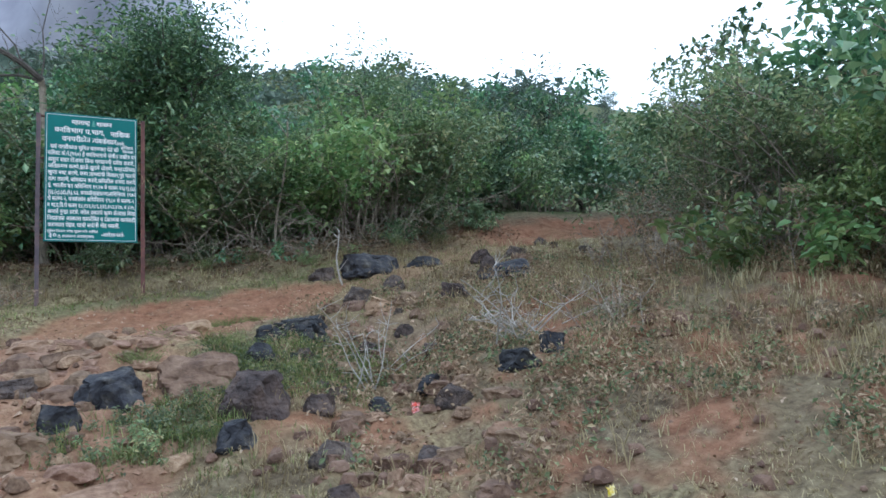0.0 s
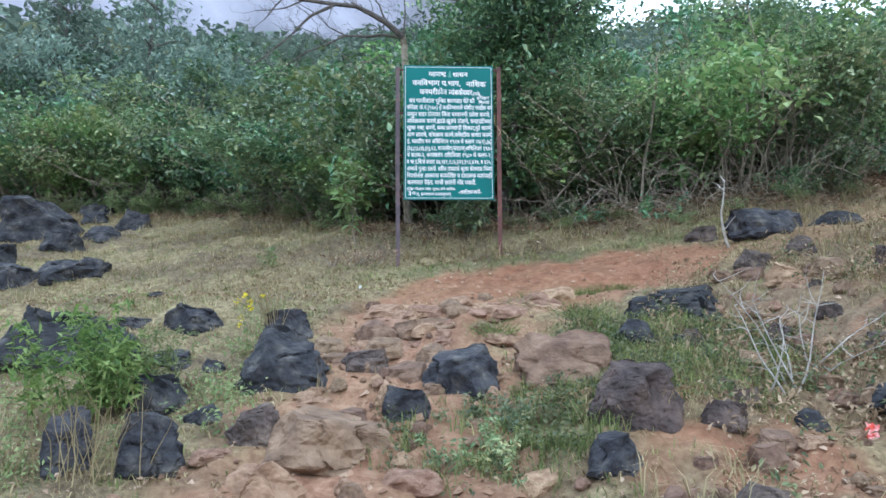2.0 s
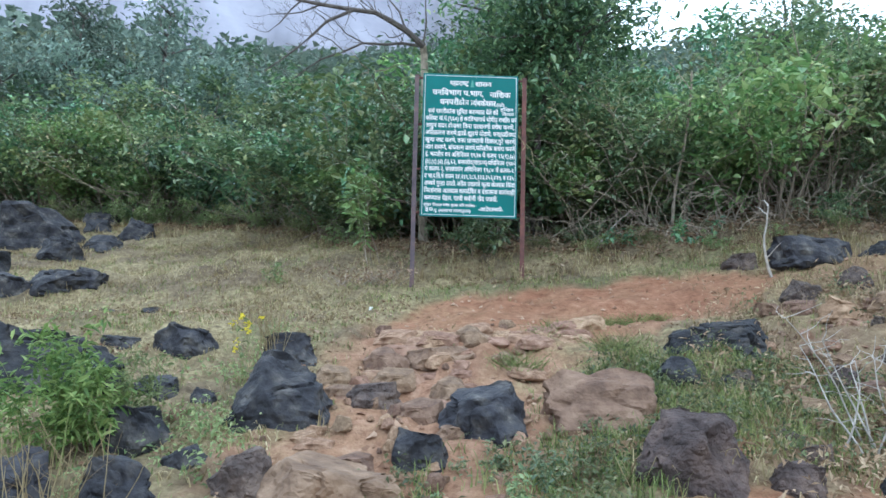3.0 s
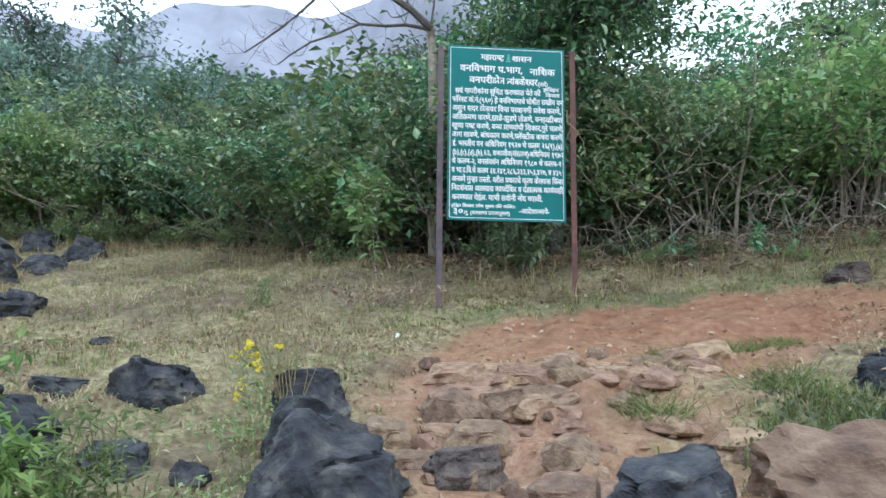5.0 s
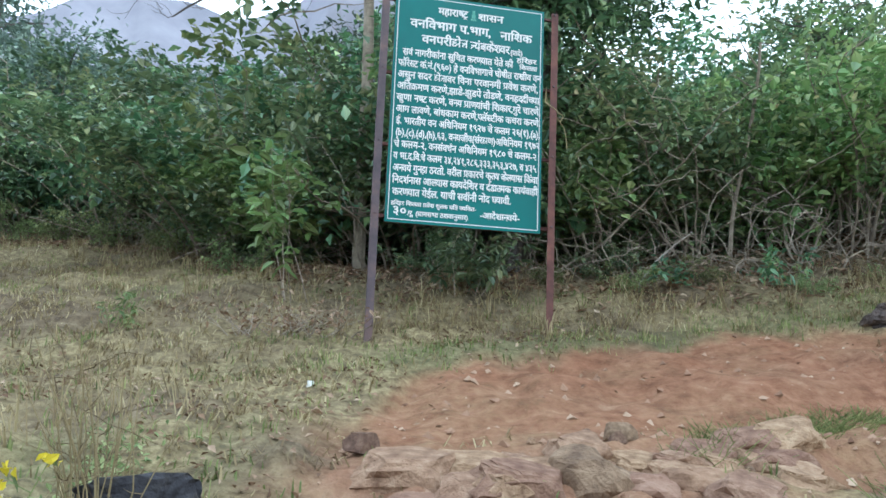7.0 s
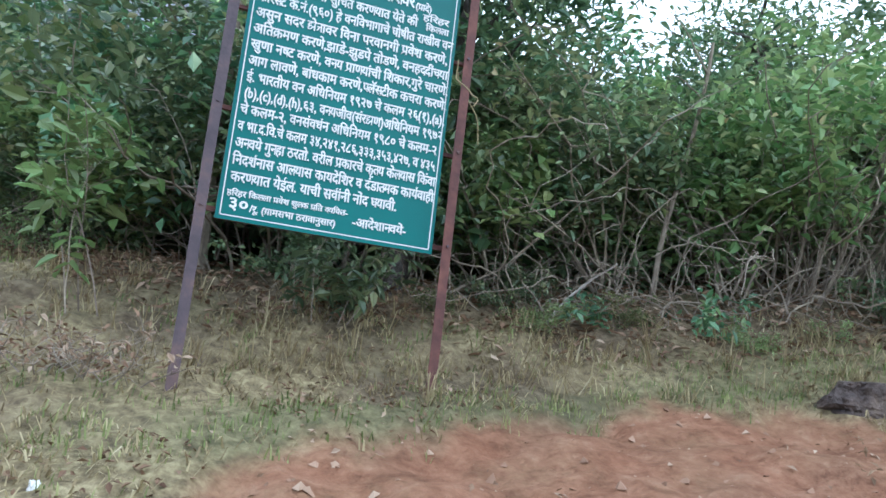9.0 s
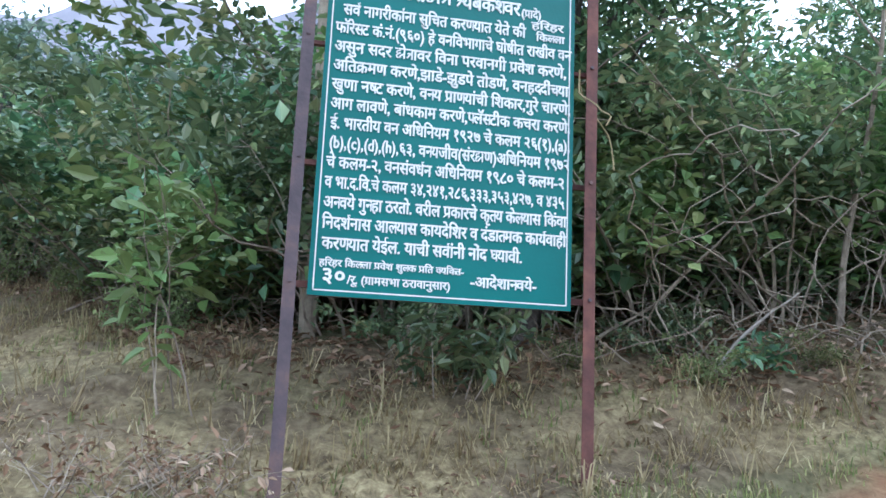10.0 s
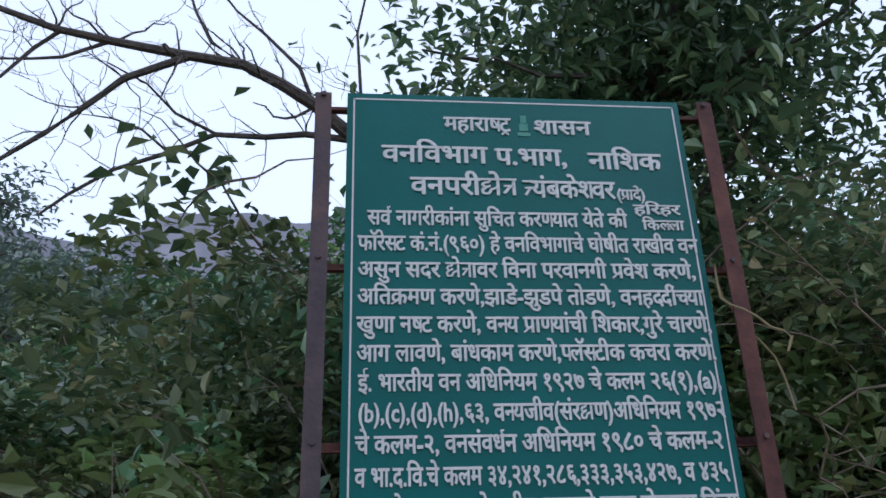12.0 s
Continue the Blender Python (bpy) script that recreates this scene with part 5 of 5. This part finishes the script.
def meadow():
    nrng = np.random.default_rng(5)
    def straw_at(x, y):
        front = y - thicket_edge(x)
        bank = 1 - 0.75 * smooth(2.4, 3.4, x - 0.15 * (y - 5)) * smooth(8.5, 6.5, y)
        return bank * (1 - way_mask(x, y)) * (1 - 0.75 * lower_way(x, y)) * (0.3 + 0.7 * smooth(-0.3, 0.5, grit(x, y, 0.6, 13) + 0.4 * grit(x, y, 2.0, 14))) * (1 - smooth(-0.3, 0.5, front))

    p = tufted(nrng, spread(nrng, 33000, (-8, 1.5), (9, 18.5), straw_at), 7, 0.045)
    blades("dry_grass", p, nrng, 0.080, 0.0042, M_STRAW, "short dry straw-coloured grass over the slope", 1.7)

    def tall_at(x, y):
        right = smooth(4.2, 6.0, x) * smooth(11.5, 9.5, y)
        foot = 0.65 * smooth(-1.5, -0.9, y - thicket_edge(x)) * smooth(0.4, 0.0, y - thicket_edge(x))
        some = 0.30 * smooth(0.25, 0.6, grit(x, y, 0.9, 15))
        return (1 - way_mask(x, y)) * np.maximum.reduce([right, foot, some]) * (1 - 0.8 * lower_way(x, y))

    p = tufted(nrng, spread(nrng, 7800, (-7, 1.5), (9, 18.4), tall_at), 10, 0.035)
    blades("tall_dry_grass", p, nrng, 0.24, 0.0038, M_STRAW, "tall bleached dry grass in loose tufts", 1.1)
    p = tufted(nrng, spread(nrng, 24000, (-7, 1.5), (9, 18), lambda x, y: green_mask(x, y) * smooth(0.2, -0.4, y - thicket_edge(x)) * (1 - 0.85 * smooth(2.2, 3.2, x - 0.2 * (y - 5)) * smooth(6.8, 6.2, y))), 7, 0.04)
    lush = lambda x, y: np.maximum(smooth(1.2, 0.7, np.hypot((x - 2.95) / 1.1, y - 7.4)), smooth(0.9, 0.5, np.hypot(x - 1.45, (y - 6.3) * 1.2))) * (1 - 0.7 * way_mask(x, y))
    q = tufted(nrng, spread(nrng, 2000, (0.3, 5.2), (4.5, 8.8), lush), 12, 0.04)
    blades("hummock_grass", q, nrng, 0.15, 0.0034, M_GRASS, "long soft green grass on a hummock among rocks", 1.0)
    q = tufted(nrng, spread(nrng, 900, (0.3, 5.2), (4.5, 8.8), lush), 24, 0.06)
    q[:, 2] += 0.01 + 0.13 * nrng.random(len(q)) ** 1.5
    tagged(part("hummock_weeds", leaves_mesh("hummock_weeds", q, nrng, 0.04, wide=0.5, lean=0.6, fine=False), M_LEAF_OLIVE), "low olive green weeds over hummocks among rocks", "weeds", kind="stuff")
    left = lambda x, y: smooth(0.1, -0.4, x) * smooth(10.0, 9.0, y) * smooth(-0.2, 0.5, grit(x, y, 0.5, 25)) * (1 - way_mask(x, y))
    q = tufted(nrng, spread(nrng, 1500, (-3.2, 4.0), (0.4, 10), left), 24, 0.07)
    q[:, 2] += 0.01 + 0.12 * nrng.random(len(q)) ** 1.5
    tagged(part("greyish_weeds", leaves_mesh("greyish_weeds", q, nrng, 0.042, wide=0.45, lean=0.6, fine=False), M_LEAF_PALE), "low grey-green weeds between black boulders", "weeds", kind="stuff")
    blades("green_grass", p, nrng, 0.075, 0.0036, M_GRASS, "short green grass in patches among dry straw", 0.7)
    p = tufted(nrng, spread(nrng, 3000, (1.0, 1.6), (7.5, 5.2), lambda x, y: 0.35 + 0.65 * smooth(-0.3, 0.5, grit(x, y, 0.5, 23))), 8, 0.05)
    blades("stubble", p, nrng, 0.06, 0.003, M_STRAW, "thin broken straw stubble on reddish rubble", 1.6)
    # dead leaves and broken stalks over the open slope
    p = spread(nrng, 30000, (-5, 1.5), (9, 12.9), lambda x, y: (1 - 0.9 * way_mask(x, y)) * smooth(-0.3, 0.4, grit(x, y, 0.7, 16)))
    p[:, 2] += 0.012 + 0.03 * nrng.random(len(p))
    tagged(part("slope_litter", leaves_mesh("slope_litter", p, nrng, 0.046, wide=0.5, lean=0.35, fine=False), M_DEADLEAF), "scattered dry leaves and stalks on the slope", "leaf litter", kind="stuff")
    # withered weeds and brown stalks over the bank right of the gully
    bank = lambda x, y: smooth(2.2, 3.6, x - 0.2 * (y - 5)) * smooth(10.5, 9.0, y) * smooth(-0.45, 0.45, grit(x, y, 0.55, 17) + 0.5 * grit(x, y, 1.6, 18))
    p = tufted(nrng, spread(nrng, 4200, (2.4, 1.5), (9.5, 11), bank), 20, 0.085)
    p[:, 2] += 0.01 + 0.17 * nrng.random(len(p)) ** 1.6
    tagged(part("withered_weeds", leaves_mesh("withered_weeds", p, nrng, 0.055, wide=0.4, lean=0.7, fine=False), M_WITHERED), "low withered brown weeds over a rubbly bank", "weeds", kind="stuff")
    p = tufted(nrng, spread(nrng, 1500, (2.4, 1.5), (9.5, 11), bank), 26, 0.075)
    p[:, 2] += 0.01 + 0.13 * nrng.random(len(p)) ** 1.6
    tagged(part("low_weeds", leaves_mesh("low_weeds", p, nrng, 0.05, wide=0.5, lean=0.6, fine=False), M_LEAF_OLIVE), "low olive green weeds among dry stalks", "weeds", kind="stuff")
    # leaf litter below the thicket
    lit = lambda x, y: smooth(-0.8, 0.0, y - thicket_edge(x)) * (1 - smooth(1.6, 2.4, y - thicket_edge(x)))
    p = spread(nrng, 42000, (-8, 11), (9, 21), lit)
    p[:, 2] += 0.02 + 0.05 * nrng.random(len(p))
    tagged(part("leaf_litter", leaves_mesh("leaf_litter", p, nrng, 0.08, lean=0.3), M_DEADLEAF), "brown fallen leaves under the thicket", "leaf litter", kind="stuff")
    # gravel of the trail
    p = spread(nrng, 9000, (-1, 2), (6.5, 12), lambda x, y: np.maximum(way_mask(x, y) * (0.35 + 0.65 * smooth(10.4, 8.8, y)), 0.7 * smooth(0.9, 0.2, np.abs(x - (3.1 + 0.33 * (y - 5)))) * smooth(9, 8, y)))
    n = len(p)
    s = (0.008 + 0.03 * nrng.random(n) ** 3)[:, None]
    base = np.array([(1, 0, 0), (0, 1, 0), (-1, 0, 0), (0, -1, 0), (0, 0, 0.8), (0, 0, -0.5)])
    v = (p[:, None, :] + (base[None] + nrng.normal(0, 0.22, (n, 6, 3))) * s[:, None]).reshape(-1, 3)
    tri = np.array([(0, 1, 4), (1, 2, 4), (2, 3, 4), (3, 0, 4), (1, 0, 5), (2, 1, 5), (3, 2, 5), (0, 3, 5)])
    f = (np.arange(n)[:, None, None] * 6 + tri[None]).reshape(-1, 3)
    M = mat("trail_gravel", [(0.0, (0.16, 0.09, 0.055)), (0.5, (0.32, 0.20, 0.13)), (1.0, (0.45, 0.34, 0.24))], 3, 2, 0.95, 0, by="island")
    tagged(part("gravel", raw_mesh("gravel", v, f), M), "loose reddish gravel and pebbles on the trail", "gravel", kind="stuff")



def stalks(place, name, label, category, n, tall, lean, material, leaf_mat=None, leaves=0, leaf=0.06, r=0.004, twigs=4, bloom=None, spread_r=0.06, seed=1, wide=0.42):
    """An upright plant: its stalks, their side twigs, and leaves or blooms where it has them."""
    rng, nrng = random.Random(seed), np.random.default_rng(seed)
    root = new(name)
    root.location = (place[0], place[1], ground_at(*place) - 0.02)
    pts, tops, meshes = [], [], []
    for i in range(n):
        v, f = [], []
        a = rng.uniform(0, 6.283)
        st = crooked(rng, (rng.gauss(0, spread_r), rng.gauss(0, spread_r), 0), (math.cos(a) * lean, math.sin(a) * lean, 1), tall * rng.uniform(0.6, 1.1), 7, 0.10)
        tube(v, f, st, [r * (1 - 0.09 * j) for j in range(8)], 4)
        tops.append(st[-1])
        pts += st[2:]
        for q in range(twigs):
            k = rng.randint(2, 7)
            b = rng.uniform(0, 6.283)
            tw = crooked(rng, st[k], (math.cos(b), math.sin(b), rng.uniform(0.1, 0.9)), tall * rng.uniform(0.12, 0.35), 4, 0.25)
            tube(v, f, tw, [r * 0.5 * (1 - 0.15 * j) for j in range(5)], 3)
            pts += tw[1:]
            tops.append(tw[-1])
        meshes.append((v, f))
    if name == "grass_tuft":
        v, f = [], []
        for a, b in meshes:
            f += [tuple(i + len(v) for i in q) for q in b]
            v += a
        tagged(part("grass", raw_mesh("grass", v, f), material, root), kind="stuff")
    else:
        for v, f in meshes:
            part("branch" if name == "dead_shrub" else "stalk", raw_mesh("stalk", v, f), material, root)
    if leaves:
        t = np.array([tuple(p) for p in pts])
        c = t[nrng.integers(0, len(t), leaves)] + nrng.normal(0, leaf * 0.35, (leaves, 3))
        if name == "sapling":
            one = leaves_mesh("leaf", np.zeros((1, 3)), nrng, leaf, wide=wide, lean=0.1)
            one.materials.append(leaf_mat)
            for p in c:
                lf = part("leaf", one, None, root)
                k = rng.uniform(0.6, 1.3)
                lf.matrix_local = pose(*p, rng.gauss(0, 25), rng.gauss(0, 25), rng.uniform(0, 360)) @ Matrix.Diagonal((k, k, k, 1))
        else:
            part("foliage", leaves_mesh("foliage", c, nrng, leaf, wide=wide), leaf_mat, root)
    if bloom:
        for p in tops:
            t = np.repeat(np.array([tuple(p)]), 6, 0)
            part("bloom", leaves_mesh("bloom", t + nrng.normal(0, 0.012, t.shape), nrng, 0.03, wide=0.7, up=0.2), bloom, root, "small yellow blossom")
    return tagged(root, label, category)


def small_plants():
    yellow = mat("yellow_petal", [(0.0, (0.55, 0.45, 0.02)), (1.0, (0.75, 0.62, 0.05))], 5, 2, 0.6, 0, by="island", translucent=0.3)
    stalks((-1.02, 6.85), "weed", "bright green leafy weed clump among black boulders", "plant", 26, 0.72, 0.20, M_GRASS, M_LEAF_FRESH, 2400, 0.07, twigs=3, spread_r=0.16, seed=2, wide=0.3)
    stalks((-0.75, 7.35), "weed", "soft green feathery weed beside a boulder", "plant", 12, 0.46, 0.2, M_GRASS, M_LEAF_PALE, 600, 0.05, twigs=3, spread_r=0.1, seed=3, wide=0.3)
    stalks((-0.36, 8.10), "flower_stalk", "thin weed stalks with small yellow blossoms", "plant", 3, 0.62, 0.12, M_GRASS, M_LEAF_LIME, 26, 0.05, twigs=2, bloom=yellow, seed=4, r=0.003)
    stalks((-0.22, 8.75), "dry_stalk", "tall bundle of dry straw stalks", "dry plant", 34, 0.72, 0.16, M_STRAW, r=0.0036, twigs=2, seed=5)
    stalks((-0.75, 6.0), "dry_stalk", "dry straw stalks between black boulders", "dry plant", 30, 0.55, 0.25, M_STRAW, r=0.0036, twigs=2, seed=6, spread_r=0.12)
    stalks((4.84, 6.25), "dead_shrub", "grey leafless shrub over rocks in the gully", "dead shrub", 16, 0.85, 1.2, M_DEADTWIG, r=0.009, twigs=6, seed=7, spread_r=0.12)
    stalks((5.55, 5.75), "dead_shrub", "brown leafless shrub on the grassy bank", "dead shrub", 12, 0.70, 0.9, M_TWIG, r=0.008, twigs=6, seed=8, spread_r=0.1)
    stalks((3.55, 6.75), "dead_shrub", "thin grey leafless shrub beside a green hummock", "dead shrub", 9, 0.85, 0.6, M_DEADTWIG, r=0.007, twigs=6, seed=9)
    stalks((0.28, 12.0), "dead_shrub", "low brown withered shrub beside the board's post", "dead shrub", 44, 0.42, 1.5, M_TWIG, M_DEADLEAF, 420, 0.05, r=0.004, twigs=6, seed=10, spread_r=0.2)
    stalks((4.75, 10.55), "dead_sapling", "pale leaning leafless sapling", "dead sapling", 1, 0.95, 0.22, M_DEADTWIG, r=0.018, twigs=3, seed=11, spread_r=0.0)
    stalks((0.40, 12.70), "sapling", "leafy sapling with broad yellow-green leaves", "sapling", 4, 1.4, 0.3, M_TWIG, M_LEAF_LIME, 150, 0.14, r=0.006, twigs=3, seed=12, spread_r=0.14, wide=0.6)
    stalks((1.75, 12.75), "shrub", "bright green leafy shrub below the board", "bush", 9, 0.75, 0.5, M_TWIG, M_LEAF_MID, 420, 0.11, twigs=4, seed=13, spread_r=0.16)
    stalks((-0.9, 12.4), "weed", "small bright green weed in dry grass", "plant", 6, 0.28, 0.5, M_GRASS, M_LEAF_LIME, 90, 0.06, twigs=3, seed=14)
    stalks((1.32, 6.15), "weed", "low dark green weed clump over broken ground", "plant", 16, 0.28, 0.9, M_STRAW, M_LEAF_OLIVE, 900, 0.04, twigs=5, seed=15, spread_r=0.22)
    stalks((1.62, 6.55), "weed", "low green weed clump beside a rock", "plant", 14, 0.24, 0.9, M_STRAW, M_LEAF_MID, 700, 0.038, twigs=5, seed=16, spread_r=0.2)
    stalks((4.15, 12.6), "weed", "dark green low plant at the thicket's foot", "plant", 9, 0.35, 0.9, M_GRASS, M_LEAF_DARK, 300, 0.09, twigs=4, seed=17, spread_r=0.25)
    stalks((7.6, 6.0), "weed", "bright yellow-green leafy plant on the bank", "plant", 8, 0.9, 0.5, M_GRASS, M_LEAF_LIME, 260, 0.15, twigs=4, seed=18, spread_r=0.2, wide=0.55)
    stalks((8.0, 4.9), "weed", "bright green broad-leaved plant on the grassy bank", "plant", 8, 0.8, 0.5, M_GRASS, M_LEAF_LIME, 260, 0.14, twigs=4, seed=30, spread_r=0.2, wide=0.55)
    stalks((8.3, 6.6), "weed", "leafy green plant below dark bushes", "plant", 8, 0.7, 0.5, M_GRASS, M_LEAF_MID, 260, 0.12, twigs=4, seed=31, spread_r=0.25, wide=0.5)
    for x, y, h, sd in ((8.1, 6.3, 1.0, 40), (8.5, 7.3, 1.2, 41), (8.9, 8.3, 1.1, 42), (8.0, 5.3, 0.9, 43), (9.4, 9.3, 1.2, 44), (7.5, 7.0, 0.7, 45), (7.9, 8.4, 0.8, 46), (8.3, 4.2, 0.9, 47)):
        stalks((x, y), "dead_shrub", "dry brown brush with a few withered leaves", "dead shrub", 14, h, 0.55, M_TWIG, M_WITHERED, 220, 0.07, r=0.007, twigs=7, seed=sd, spread_r=0.2)
    for x, y, s, sd in ((2.08, 9.42, 0.16, 20), (2.30, 9.55, 0.14, 21), (2.55, 9.62, 0.11, 27), (2.75, 9.70, 0.13, 22), (2.90, 9.76, 0.12, 28), (3.05, 9.82, 0.15, 23), (1.75, 8.35, 0.2, 24), (2.55, 8.55, 0.2, 25), (3.25, 9.9, 0.1, 26)):
        stalks((x, y), "grass_tuft", "small green grass tuft on red earth", "grass tuft", 150, 1.25 * s, 1.4, M_GRASS, r=0.0026, twigs=0, seed=sd, spread_r=0.09)


def rubbish():
    """Two crumpled wrappers and a scrap of paper."""
    def scrap(x, y, w, h, colour, label, seed):
        rng = random.Random(seed)
        bm = bmesh.new()
        bmesh.ops.create_grid(bm, x_segments=7, y_segments=7, size=0.5)
        for v in bm.verts:
            v.co = Vector((v.co.x * w + rng.gauss(0, 0.006), v.co.y * h * 0.5 + rng.gauss(0, 0.006), (v.co.y + 0.5) * h * 0.8 + rng.gauss(0, 0.008)))
        bmesh.ops.solidify(bm, geom=bm.faces[:], thickness=0.002)
        ob = part("wrapper", bm, mat("wrapper_film", [(0.4, colour), (0.6, tuple(0.5 + 0.5 * c for c in colour))], 22, 2, 0.4, 0), None)
        ob.matrix_world = pose(x, y, ground_at(x, y), 0, 0, rng.uniform(-40, 40))
        tagged(ob, label, "litter")
    scrap(3.55, 5.90, 0.07, 0.10, (0.70, 0.10, 0.07), "crumpled red and white plastic wrapper on the ground", 1)
    scrap(3.58, 3.53, 0.05, 0.05, (0.70, 0.55, 0.02), "crumpled yellow plastic wrapper in dry grass", 2)
    scrap(0.45, 10.75, 0.022, 0.03, (0.75, 0.75, 0.72), "scrap of white paper in short grass", 3)


meadow()
small_plants()
rubbish()
